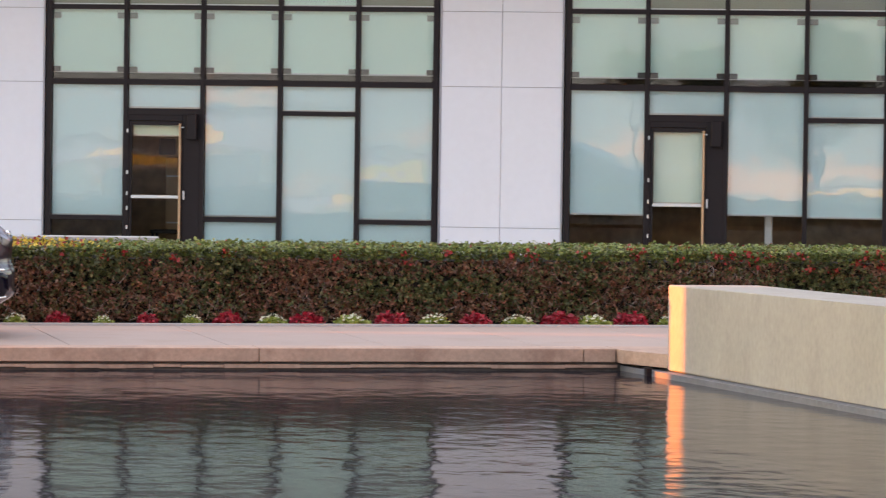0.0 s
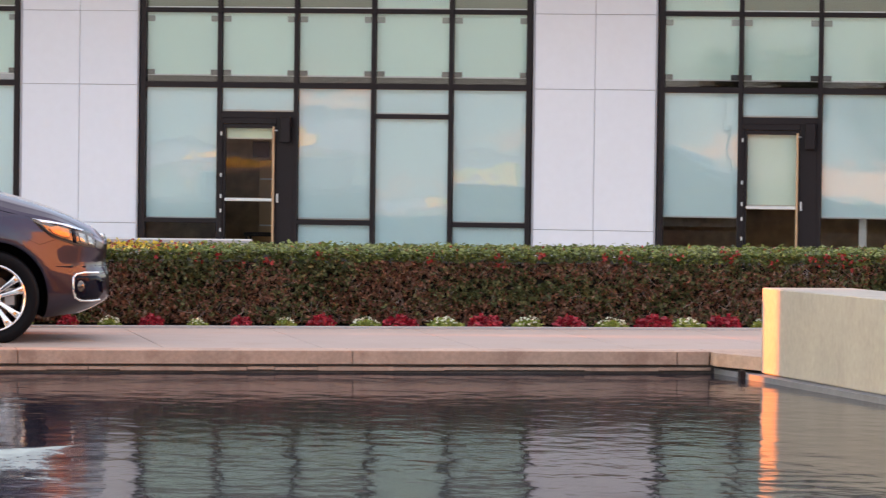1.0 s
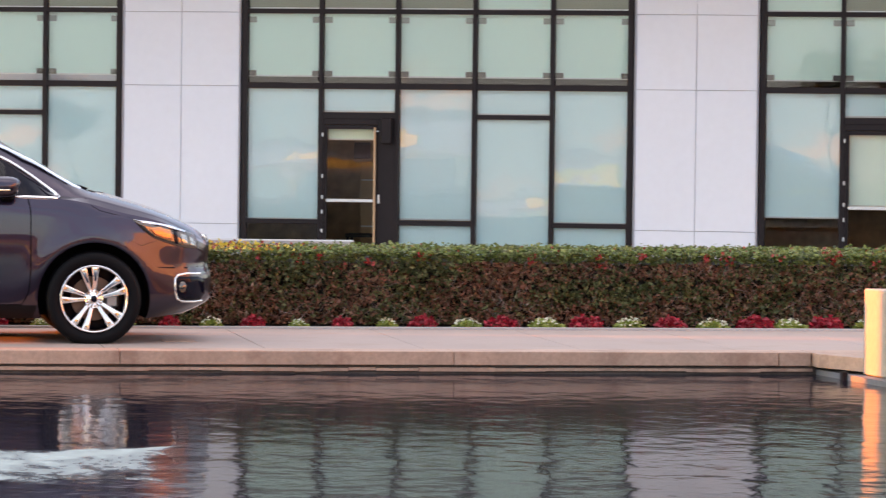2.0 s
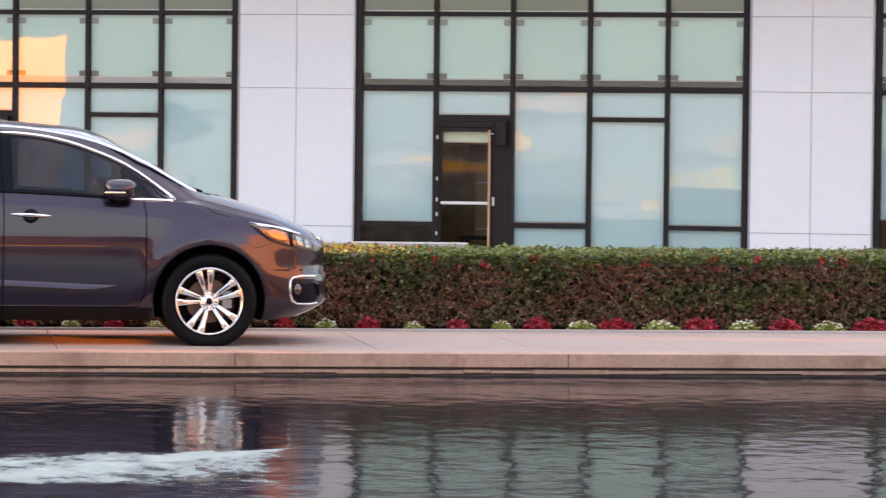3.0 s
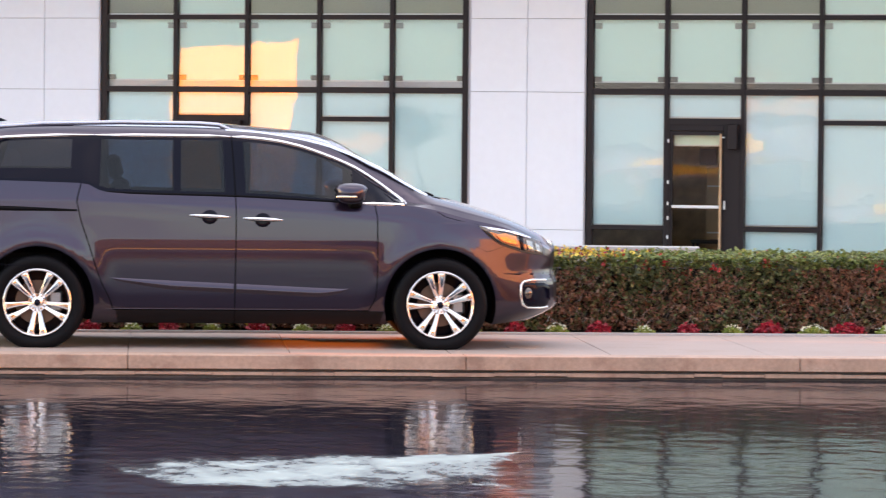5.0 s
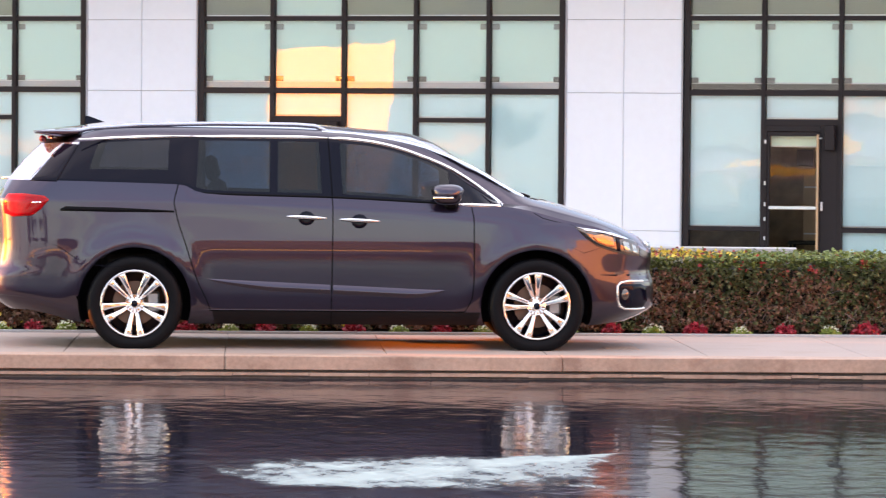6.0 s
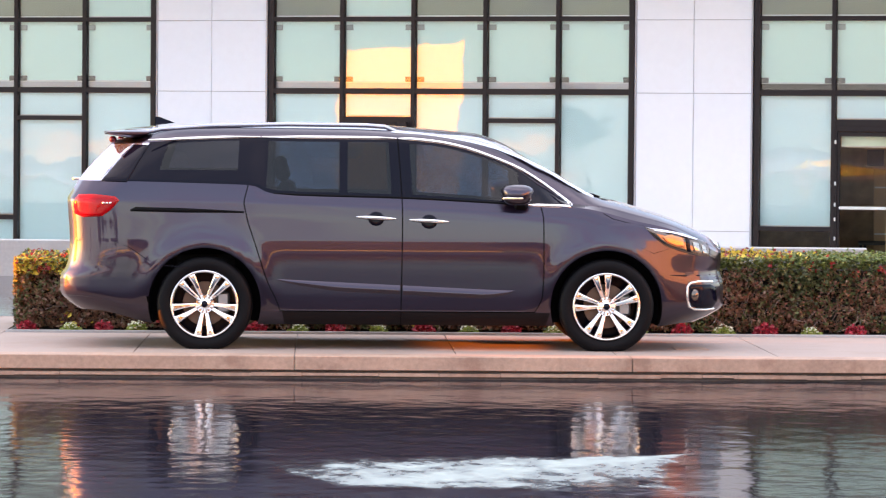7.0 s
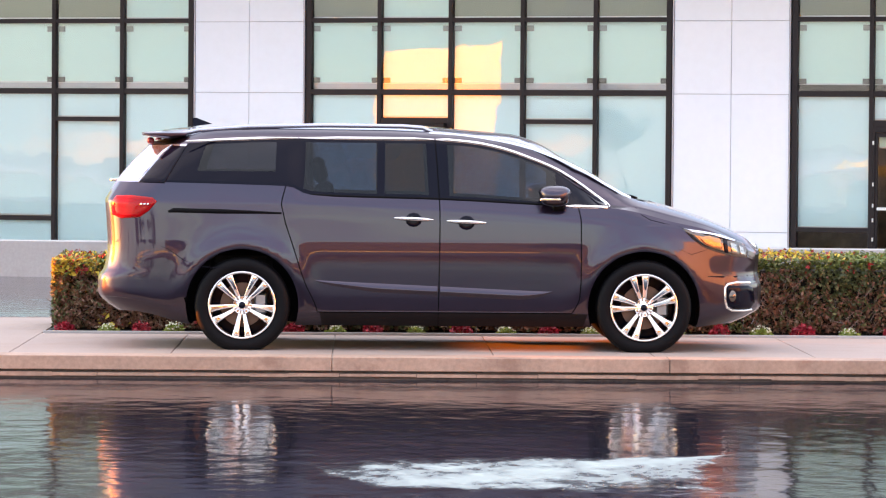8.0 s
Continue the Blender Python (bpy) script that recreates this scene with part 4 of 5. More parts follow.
def section(x, w):
    """Half section at x: (half width, height) from sill to the middle of the roof; w narrows it towards the ends."""
    hood = ease(x, 1.72, 2.15)
    top, edge, wtop, belt, shoulder = (curve(x, t) for t in (TOP, EDGE, WTOP, BELT, SHOULDER))
    low = 0.21 + 0.1 * ease(-x, 1.35, 2.0) + 0.02 * ease(x, 2.5, 3.0)
    tail = ease(-x, 1.2, 2.0)
    pts = [(0.86, low - 0.02), (0.935, low + 0.03), (0.955, 0.292 + low - 0.21), (0.957, 0.300 + low - 0.21), (0.963, 0.345), (0.970, 0.40), (0.9735, 0.44), (0.976, 0.482), (0.9787, 0.525), (0.981, 0.565), (0.983, 0.60),
           (0.985, 0.64), (0.9864, 0.68), (0.9869, 0.72), (0.9868, 0.76), (0.9861, 0.805), (0.9845, 0.85),
           (0.9775, 0.97), (0.972, shoulder - 0.012), (0.967, shoulder + 0.022), (0.945, belt)]
    upright = 0.75 * ease(x, 2.35, 2.75)
    pts = [(h + (0.9869 - h) * upright if 3 < i < 13 else h, z) for i, (h, z) in enumerate(pts)]
    for i in range(1, 18):
        pts[i] = (pts[i][0], max(pts[i][1], pts[i - 1][1] + 0.003))
    pts = [(h, min(z, belt - 0.010 * (21 - i)) if i < 20 else z) for i, (h, z) in enumerate(pts)]
    lean = 0.14 + 0.02 * tail
    for f in (0.07, 0.3, 0.55, 0.8, 0.94, 1.0):
        pts.append((0.945 - (lean * f + 0.02 * f * f) * (1 - hood) - 0.05 * f * hood, belt + (wtop - belt) * f))
    h7 = pts[-1][0]
    pts.append((h7 - 0.012, wtop + 0.25 * (edge - wtop)))
    he = h7 - 0.06 - 0.05 * hood
    pts.append((he, edge))
    for f in (0.12, 0.35, 0.65, 1.0):
        pts.append((he * (1 - f), edge + (top - edge) * (1 - (1 - f) ** (2.2 - 1.15 * hood))))
    flared = []
    for i, (h, z) in enumerate(pts):
        if 3 < i < 20:
            for hx, hz in HUBS:
                away = math.hypot(warp(x, z) - hx, z - hz) - 0.445
                h += 0.017 * ease(z, 0.30, 0.56) * math.exp(-(away / (0.05 if away < 0 else 0.105)) ** 2)
        flared.append((h, z))
    pts = flared
    tuck = 0.13 * ease(-x, 1.62, 2.09)
    return [(h * w * (1 - tuck * ease(z, belt - 0.05, belt + 0.12)), z) for h, z in pts]


ROWS_SIDE = 33
R_DOOR0, R_DOOR1, R_BELT, R_WTOP, R_EDGE = 2, 3, 20, 26, 28
WIDTH = [(-2.09, 0.74), (-2.05, 0.84), (-1.98, 0.905), (-1.85, 0.95), (-1.6, 0.98), (-1.2, 0.995), (-0.5, 1.0), (2.0, 1.0), (2.3, 0.985), (2.55, 0.945), (2.75, 0.885), (2.9, 0.80), (3.0, 0.70), (3.06, 0.60), (3.1, 0.48)]
GAPS = (-0.62, 0.575, 1.66)
GAP = 0.009
stations = set(GAPS) | {g + GAP for g in GAPS}
stations |= {-1.66, -1.60, -1.36, -0.70, -0.47, 0.10, 0.16, 0.50, 0.66, 1.50, 1.56, 1.90}
for k in range(0, 105):
    x = -2.09 + 0.0495 * k
    if x < 3.09 and all(abs(x - s) > 0.02 for s in stations):
        stations.add(x)
stations = sorted(stations | {3.09, -2.078, -2.066, -2.052, 3.06, 3.075})


def warp(x, z):
    """Shift a station along the car so that it follows the tail, the nose and the slanting door gaps."""
    dx = (curve(z, REAR) + 2.09) * (1 - ease(x, -2.09, -0.75)) ** 1.3
    dx += (curve(z, FRONT) - 3.09) * ease(x, 2.45, 3.09) ** 1.2
    for g, table in zip(GAPS, (SLIDE, MIDGAP, FRONTGAP)):
        dx += (curve(z, table) - g) * max(0.0, 1 - abs(x - g - GAP / 2) / 0.36) if abs(x - g - GAP / 2) > GAP * 0.6 else curve(z, table) - g
    return x + dx


def build_car():
    car = empty("minivan", 0, CAR_Y, 0)
    tagged(car, "dark mocha metallic minivan with chrome trim parked on the pavement", "car")
    paint = material("mocha_paint", (0.033, 0.0225, 0.041), 0.33, metal=1.0, spec=0.5, vary=0.05, scale=3, fine=900, bump=0.0, coat=1.0)
    # body paint darkened by colour for the shade low on the sill
    shadow_paint = plain("shaded_sill_paint", (0.008, 0.006, 0.007), 0.4, 0.0, 0.14)
    # slightly warm tint stands in for the golden light on the wheels
    chrome = plain("chrome", (0.82, 0.79, 0.77), 0.05, 1.0)
    satin = plain("satin_chrome", (0.74, 0.75, 0.78), 0.2, 1.0)
    gloss = plain("gloss_black", (0.003, 0.003, 0.009), 0.05, 0.0, 0.14)
    trim = plain("black_plastic", (0.004, 0.004, 0.005), 0.55, 0.0, 0.06)
    smoke = glass("smoked_glass", (0.12, 0.122, 0.15), 0.0, 1.5, 0.9)
    tint = glass("privacy_glass", (0.195, 0.23, 0.305), 0.0, 1.5, 0.9)
    # opaque pale metal: the sky's sheen on the glass is put into its colour
    sky_sheen_glass = plain("sky_sheen_glass", (0.42, 0.45, 0.54), 0.07, 0.85)
    pitch = plain("pitch_black", (0.003, 0.003, 0.004), 0.7, 0.0, 0.1)
    red = plain("red_lens", (0.30, 0.002, 0.004), 0.06, 0.0, 0.3)
    clear = plain("headlamp_lens", (0.17, 0.14, 0.12), 0.06, 0.9)
    cloth = material("dark_upholstery", (0.03, 0.028, 0.03), 0.8, bump=0.05)
    n, rows = len(stations), ROWS_SIDE
    full = 2 * rows - 1
    pts = []
    for x in stations:
        sec = section(x, 1.0)
        line = []
        for h, z in sec:
            xx = warp(x, z)
            line.append((xx, h * curve(x, WIDTH), z))
        pts.append([(a, -h, z) for a, h, z in line] + [(a, h, z) for a, h, z in reversed(line[:-1])])
    hubs = HUBS
    ARCH = 0.432
    grid = np.array(pts)
    di, dj = np.gradient(grid, axis=0), np.gradient(grid, axis=1)
    normal = np.cross(di, dj)
    normal /= np.maximum(np.linalg.norm(normal, axis=2), 1e-9)[..., None]
    middle = np.array((0.5, 0.0, 0.9))
    flip = np.sign(((grid - middle) * (0.05, 1, 1) * normal).sum(2))
    normal *= np.where(flip == 0, 1, flip)[..., None]

    def kind(i, j):
        side = "near" if j < rows - 1 else "far"
        r = j if j < rows - 1 else full - 2 - j
        x = 0.5 * (stations[i] + stations[i + 1])
        if any(abs(x - (g + GAP / 2)) < 0.004 for g in GAPS):
            if R_DOOR0 <= r < R_BELT or (r < 27 and 0.5 < x < 0.7):
                return "seam", side + "%d" % min(range(3), key=lambda q: abs(GAPS[q] - x))
        if r == R_DOOR0 and -0.62 < x < 1.66:
            return "seam", side + "low"
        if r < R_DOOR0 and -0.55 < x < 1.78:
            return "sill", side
        if r < R_DOOR0 and (x < -1.3 or x > 2.5):
            return "valance", side + ("rear" if x < 0 else "front")
        if R_BELT <= r < R_WTOP and -1.665 < x < 1.90:
            inner = R_BELT < r < R_WTOP - 1
            if inner and -1.36 < x < -0.70 and r > R_BELT + 1:
                return "quarter_window", side
            if inner and (-0.47 < x < 0.10 or 0.16 < x < 0.50):
                return "sliding_window", side
            if inner and 0.66 < x < 1.50:
                return "front_window", side
            return "window_surround", side
        if R_BELT <= r < R_WTOP and x < -1.66:
            return "tailgate_window", side
        if -0.62 < x < 0.575 and R_DOOR1 <= r < R_BELT:
            return "sliding_door", side
        if 0.575 < x < 1.66 and R_DOOR1 <= r < R_BELT:
            return "front_door", side
        if 1.16 < x < 2.02 and r >= R_EDGE + 1:
            return "windshield", ""
        if x > 2.12 and r >= R_EDGE - 3:
            return "hood", ""
        return "body", ""
    sets = {}
    for i in range(n - 1):
        for j in range(full - 1):
            quad = [(i, j), (i + 1, j), (i + 1, j + 1), (i, j + 1)]
            inside = False
            for hx, hz in hubs:
                if all((pts[a][b][0] - hx) ** 2 + (pts[a][b][2] - hz) ** 2 < ARCH ** 2 for a, b in quad):
                    inside = True
            if not inside or pts[i][j][2] > 1.0:
                sets.setdefault(kind(i, j), []).append(quad)
    # the nose and the tail: closed with a gently bulging surface from side to side
    cols = 9

    def cap(i, bulge):
        grid = []
        for j in range(rows):
            x, y, z = pts[i][j]
            grid.append([(x + bulge * (1 - (2 * c / (cols - 1) - 1) ** 2), y + (-2 * y) * c / (cols - 1), z) for c in range(cols)])
        return grid
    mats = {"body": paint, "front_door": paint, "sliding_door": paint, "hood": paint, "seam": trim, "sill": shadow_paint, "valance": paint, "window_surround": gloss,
            "quarter_window": smoke, "sliding_window": tint, "front_window": tint, "windshield": sky_sheen_glass, "tailgate_window": sky_sheen_glass}
    texts = {"sill": "lower sill panel coloured dark for the shade there", "valance": "lower bumper edge", "tailgate_window": "wrap-round rear glass catching the sky", "window_surround": "black gloss window surround", "windshield": "raked windshield mirroring the pale sky", "quarter_window": "dark privacy glass", "sliding_window": "dark privacy glass", "front_window": "tinted glass"}
    def side_y(x, z):
        """Half width of the body at a place on its side."""
        if x < -0.8 or x > 2.4:
            lo, hi = stations[0], stations[-1]
            for _ in range(26):
                mid = 0.5 * (lo + hi)
                lo, hi = (mid, hi) if warp(mid, z) < x else (lo, mid)
            x = 0.5 * (lo + hi)
        sec = section(x, 1.0)
        best = sec[0][0]
        for (h0, z0), (h1, z1) in zip(sec[:27], sec[1:28]):
            if z0 <= z <= z1 and z1 > z0:
                best = h0 + (h1 - h0) * (z - z0) / (z1 - z0)
                break
        return best * curve(x, WIDTH)

    body = None
    made = {}
    for (name, side), quads in sorted(sets.items()):
        bm, seen = bmesh.new(), {}

        def vert(key):
            if key not in seen:
                x, y, z = pts[key[0]][key[1]]
                for hx, hz in hubs:
                    d = math.hypot(x - hx, z - hz)
                    if d < ARCH and z < 1.0:
                        if z < hz:
                            x = hx + math.copysign(math.sqrt(ARCH ** 2 - (z - hz) ** 2), x - hx)
                        else:
                            x, z = hx + (x - hx) * ARCH / d, hz + (z - hz) * ARCH / d
                if name == "body" and abs(x - pts[key[0]][key[1]][0]) + abs(z - pts[key[0]][key[1]][2]) > 1e-6 and z > 0.25:
                    y = math.copysign(side_y(x, z), y)
                if name == "seam":
                    y *= 0.992
                elif "window" in name and name != "windshield":
                    y *= 0.997
                seen[key] = bm.verts.new((x, y, z))
            return seen[key]
        for q in quads:
            vs = [vert(key) for key in q]
            if len({tuple(round(c, 4) for c in v.co) for v in vs}) == 4:
                bm.faces.new(vs)
        order = {tuple(round(c, 6) for c in v.co): key for key, v in seen.items()}
        bm.normal_update()
        for f in bm.faces:
            if f.normal.dot(Vector(normal[order[tuple(round(c, 6) for c in f.verts[0].co)]])) < 0:
                f.normal_flip()
        made[name, side] = part(name, bm, mats[name], car, texts.get(name, ""), smooth=True)
        me = made[name, side].data
        me.normals_split_custom_set_from_vertices([normal[order[tuple(round(c, 6) for c in v.co)]].tolist() if tuple(round(c, 6) for c in v.co) in order else v.normal for v in me.vertices])
        if name == "body":
            body = made[name, side]
    for i, bulge, name in ((0, -0.025, "tailgate"), (n - 1, 0.03, "nose")):
        bm = bmesh.new()
        grid = [[bm.verts.new(p) for p in line] for line in cap(i, bulge)]
        for a, b in zip(grid, grid[1:]):
            for c in range(cols - 1):
                quad = [a[c], a[c + 1], b[c + 1], b[c]]
                if len({tuple(round(k, 4) for k in v.co) for v in quad}) == 4:
                    bm.faces.new(quad)
        part(name, bm, paint if i == 0 else gloss, car, "" if i == 0 else "dark grille and nose", smooth=True)

    def pan(x0, x1, half):
        """Outline of a floor pan that draws in beside the wheels."""
        line = [(x0, half)]
        for hx, _ in hubs:
            for q, w in ((-0.45, half), (-0.45, 0.53), (0.45, 0.53), (0.45, half)):
                if hx + q < x1:
                    line.append((hx + q, w))
        line.append((x1, line[-1][1]))
        return [(x, -w) for x, w in line] + [(x, w) for x, w in reversed(line)]
    part("underbody", prism(pan(-1.6, 2.7, 0.80), 0.31, 0.35), trim, car)

    def strip(name, line, width, thick, mat, sides=(-1, 1), label="", proud=0.0):
        """A slim moulding that follows the side of the car along (x, z) points."""
        for s in sides:
            bm, ring = bmesh.new(), []
            for k, (x, z) in enumerate(line):
                a, b = line[max(k - 1, 0)], line[min(k + 1, len(line) - 1)]
                d = Vector((b[0] - a[0], 0, b[1] - a[1])).normalized()
                up = Vector((-d.z, 0, d.x)) * width * 0.5 * (0.4 if k in (0, len(line) - 1) else 1)
                y = side_y(x, z) + proud
                c = Vector((x, s * y, z))
                out = Vector((0, s * thick, 0))
                ring.append([bm.verts.new(c + up - out), bm.verts.new(c + up * 0.8 + out), bm.verts.new(c - up * 0.8 + out), bm.verts.new(c - up - out)])
            for p, q in zip(ring, ring[1:]):
                for m in range(3):
                    bm.faces.new((p[m], q[m], q[m + 1], p[m + 1]))
            part(name, bm, mat, car, label, smooth=True)

    def sheet(name, outline, mat, side=-1, lift=0.004, label="", thick=0.02, under=None):
        """A plate on the side of the car, bounded by (x, z) points."""
        bm = bmesh.new()
        cx, cz = sum(p[0] for p in outline) / len(outline), sum(p[1] for p in outline) / len(outline)
        fine = []
        for p, q in zip(outline, outline[1:] + outline[:1]):
            fine += [(p[0] + (q[0] - p[0]) * i / 4, p[1] + (q[1] - p[1]) * i / 4) for i in range(4)]
        rings = []
        for f, extra in ((1.0, -thick), (1.0, lift), (0.94, lift + 0.006), (0.72, lift + 0.008), (0.48, lift + 0.008), (0.24, lift + 0.008)):
            rings.append([bm.verts.new((cx + (x - cx) * f, side * (side_y(cx + (x - cx) * f, cz + (z - cz) * f) + extra), cz + (z - cz) * f)) for x, z in fine])
        k = len(fine)
        for a, b in zip(rings, rings[1:]):
            for m in range(k):
                bm.faces.new((a[m], a[(m + 1) % k], b[(m + 1) % k], b[m]))
        bm.faces.new(rings[-1])
        bmesh.ops.recalc_face_normals(bm, faces=bm.faces[:])
        return part(name, bm, mat, under or car, label, smooth=True)

    def dots(a, b, k, f):
        return [(a + (b - a) * i / (k - 1), f(a + (b - a) * i / (k - 1))) for i in range(k)]
    over = [(x, curve(x, WTOP) + 0.006) for x in (-1.37, -1.1, -0.8, -0.51)]
    strip("window_trim", over, 0.028, 0.006, chrome, label="bright chrome strip")
    strip("window_trim", [(x, curve(x, WTOP) + 0.006) for x in (-0.50, -0.2, 0.1, 0.35, 0.54)], 0.028, 0.006, chrome, label="bright chrome strip")
    front = dots(0.55, 1.86, 16, lambda x: curve(x, WTOP) + 0.006) + [(1.885, 1.125), (1.875, 1.112)] + dots(1.84, 1.55, 5, lambda x: curve(x, BELT) + 0.002)
    strip("window_trim", front, 0.028, 0.006, chrome, label="bright chrome strip")
    strip("belt_moulding", dots(-0.40, 1.54, 12, lambda x: curve(x, BELT) + 0.004), 0.018, 0.003, trim)
    strip("door_rail", [(-1.50, 1.058), (-1.46, 1.068), (-1.1, 1.062), (-0.63, 1.052)], 0.040, 0.009, pitch, label="black sliding door rail")
    strip("lower_gap", dots(-1.62, -1.0, 6, lambda x: 0.72 - 0.09 * ease(x, -1.62, -1.15) + 0.10 * ease(-x, 1.3, 1.62)), 0.005, 0.001, gloss)
    strip("bumper_gap", [(2.42, 0.80), (2.52, 0.755), (2.66, 0.80)], 0.005, 0.001, gloss)
    strip("bumper_line", [(2.65, 0.588), (2.76, 0.584), (2.88, 0.583), (2.98, 0.588)], 0.014, 0.002, gloss)
    strip("sill_line", dots(-0.40, 1.54, 10, lambda x: 0.302), 0.004, 0.002, paint, label="thin edge along the sill")
    strip("hood_gap", [(2.09, 1.115), (2.13, 1.06), (2.20, 1.02), (2.30, 0.995), (2.45, 0.965)], 0.006, 0.001, gloss)

    # pressed crease low on the doors: a slim blade that faces the sky
    for s in (-1, 1):
        for name, xa, xb in (("sliding_door", -0.40, 0.568), ("front_door", 0.59, 1.45)):
            bm, ring = bmesh.new(), []
            for i in range(15):
                x = xa + (xb - xa) * i / 14
                swell = min(1.0, (x + 0.40) / 0.5) * min(1.0, (1.45 - x) / 0.22)
                swell = 0.02 + 0.98 * max(0.0, swell) ** 0.7
                zt = 0.545 - 0.043 * (x + 0.40)
                y = side_y(x, zt)
                ring.append([bm.verts.new((x, s * (y + d), z)) for d, z in ((-0.002, zt), (0.008 * swell, zt - 0.022 * swell), (0.017 * swell, zt - 0.044 * swell), (0.015 * swell, zt - 0.050 * swell), (-0.004, zt - 0.062 * swell - 0.012))])
            for p, q in zip(ring, ring[1:]):
                for m in range(4):
                    bm.faces.new((p[m], q[m], q[m + 1], p[m + 1]))
            bmesh.ops.recalc_face_normals(bm, faces=bm.faces[:])
            part("crease", bm, paint, made[name, "near" if s < 0 else "far"], smooth=True)

    # roof rails
    for s in (-1, 1):
        bm = bmesh.new()
        prof = [(-1.44, 1.662), (-1.28, 1.697), (-0.9, 1.726), (-0.3, 1.741), (0.3, 1.737), (0.45, 1.727), (0.53, 1.692)]
        ring = []
        for x, z in prof:
            y = 0.655
            ring.append([bm.verts.new((x, s * (y + a), z + b)) for a, b in ((0.018, -0.03), (0.020, -0.006), (0.010, 0.004), (-0.010, 0.004), (-0.020, -0.006), (-0.018, -0.03))])
        for p, q in zip(ring, ring[1:]):
            for m in range(6):
                bm.faces.new((p[m], p[(m + 1) % 6], q[(m + 1) % 6], q[m]))
        part("roof_rail", bm, plain("rail_metal", (0.46, 0.46, 0.52), 0.22, 1.0), car, "silver roof rail", smooth=True)
        bm, ring = bmesh.new(), []
        for x in (0.50, 0.75, 1.02, 1.16, 1.3, 1.5, 1.7, 1.88, 2.0, 2.06):
            sec = section(x, 1.0)
            h, z = sec[R_EDGE]
            ring.append([bm.verts.new((x, s * (h * curve(x, WIDTH) + a), z + b)) for a, b in [(c * (0.30 + 0.45 * ease(x, 0.5, 1.35)), d * (0.30 + 0.45 * ease(x, 0.5, 1.35))) for c, d in ((0.012, -0.014), (0.010, 0.006), (-0.008, 0.017), (-0.03, 0.008))]])
        for p, q in zip(ring, ring[1:]):
            for m in range(3):
                bm.faces.new((p[m], q[m], q[m + 1], p[m + 1]))
        bmesh.ops.recalc_face_normals(bm, faces=bm.faces[:])
        part("windshield_edge", bm, satin, car, "bright windshield edge moulding", smooth=True)
    # spoiler and aerial
    bm = bmesh.new()
    ring = []
    for y in (-0.70, -0.66, -0.5, -0.25, 0, 0.25, 0.5, 0.66, 0.70):
        out = abs(y) / 0.7
        slim = 0.45 if out > 0.98 else 0.9 if out > 0.9 else 1.0
        tip = -1.748 + 0.05 * out ** 3
        ring.append([bm.verts.new((x, y, 1.655 + (z - 1.655) * slim)) for x, z in ((tip, 1.664), (tip + 0.006, 1.640), (-1.50, 1.606), (-1.38, 1.625), (-1.36, 1.712 - 0.042 * out ** 2), (-1.56, 1.692 - 0.022 * out ** 2))])
    for p, q in zip(ring, ring[1:]):
        for m in range(6):
            bm.faces.new((p[m], p[(m + 1) % 6], q[(m + 1) % 6], q[m]))
    bm.faces.new(ring[0][::-1])
    bm.faces.new(ring[-1])
    bmesh.ops.recalc_face_normals(bm, faces=bm.faces[:])
    part("spoiler", bm, paint, car, smooth=False, bevel=0.006)
    bm = bmesh.new()
    a = [bm.verts.new(p) for p in ((-1.35, -0.02, 1.715), (-1.20, -0.012, 1.735), (-1.20, 0.012, 1.735), (-1.35, 0.02, 1.715), (-1.355, -0.004, 1.782), (-1.325, -0.004, 1.782), (-1.325, 0.004, 1.782), (-1.355, 0.004, 1.782))]
    for f in ((0, 1, 5, 4), (1, 2, 6, 5), (2, 3, 7, 6), (3, 0, 4, 7), (4, 5, 6, 7)):
        bm.faces.new([a[i] for i in f])
    part("aerial", bm, gloss, car, "black fin aerial")
    part("rear_wiper", box(-1.965, -1.88, -0.60, -0.50, 1.285, 1.306), satin, car, "small bright rear wiper arm", bevel=0.006)
    # rear window pillar strip in bright metal
    strip("rear_pillar_trim", [(-1.745, 1.30), (-1.645, 1.42), (-1.55, 1.52), (-1.49, 1.568)], 0.022, 0.006, satin, label="bright rear pillar trim")

    for s in (-1, 1):
        sheet("rear_quarter_glass", [(-1.735, 1.278), (-1.53, 1.272), (-1.45, 1.42), (-1.37, 1.56), (-1.49, 1.562), (-1.61, 1.435)], gloss, side=s, lift=0.0, label="dark rear corner glass")
    # lamps
    tail = sheet("tail_lamp", [(-1.945, 1.12), (-1.90, 1.178), (-1.78, 1.182), (-1.62, 1.165), (-1.585, 1.135), (-1.65, 1.06), (-1.72, 1.012), (-1.86, 1.002), (-1.935, 1.03)], red, label="red tail lamp")
    sheet("tail_lamp", [(-1.945, 1.12), (-1.90, 1.178), (-1.78, 1.182), (-1.62, 1.165), (-1.585, 1.135), (-1.65, 1.06), (-1.72, 1.012), (-1.86, 1.002), (-1.935, 1.03)], red, side=1, label="red tail lamp")
    for s in (-1, 1):
        for k in range(3):
            sheet("reflector", [(-1.715 + 0.026 * k, 1.108), (-1.697 + 0.026 * k, 1.109), (-1.697 + 0.026 * k, 1.122), (-1.715 + 0.026 * k, 1.121)], satin, side=s, lift=0.012, thick=0.004, label="bright reflector bead")
        bm = bmesh.new()
        bmesh.ops.create_uvsphere(bm, u_segments=12, v_segments=8, radius=1, matrix=Matrix.Translation((-1.655, s * 0.60, 1.60)) @ Matrix.Diagonal((0.03, 0.04, 0.028, 1)))
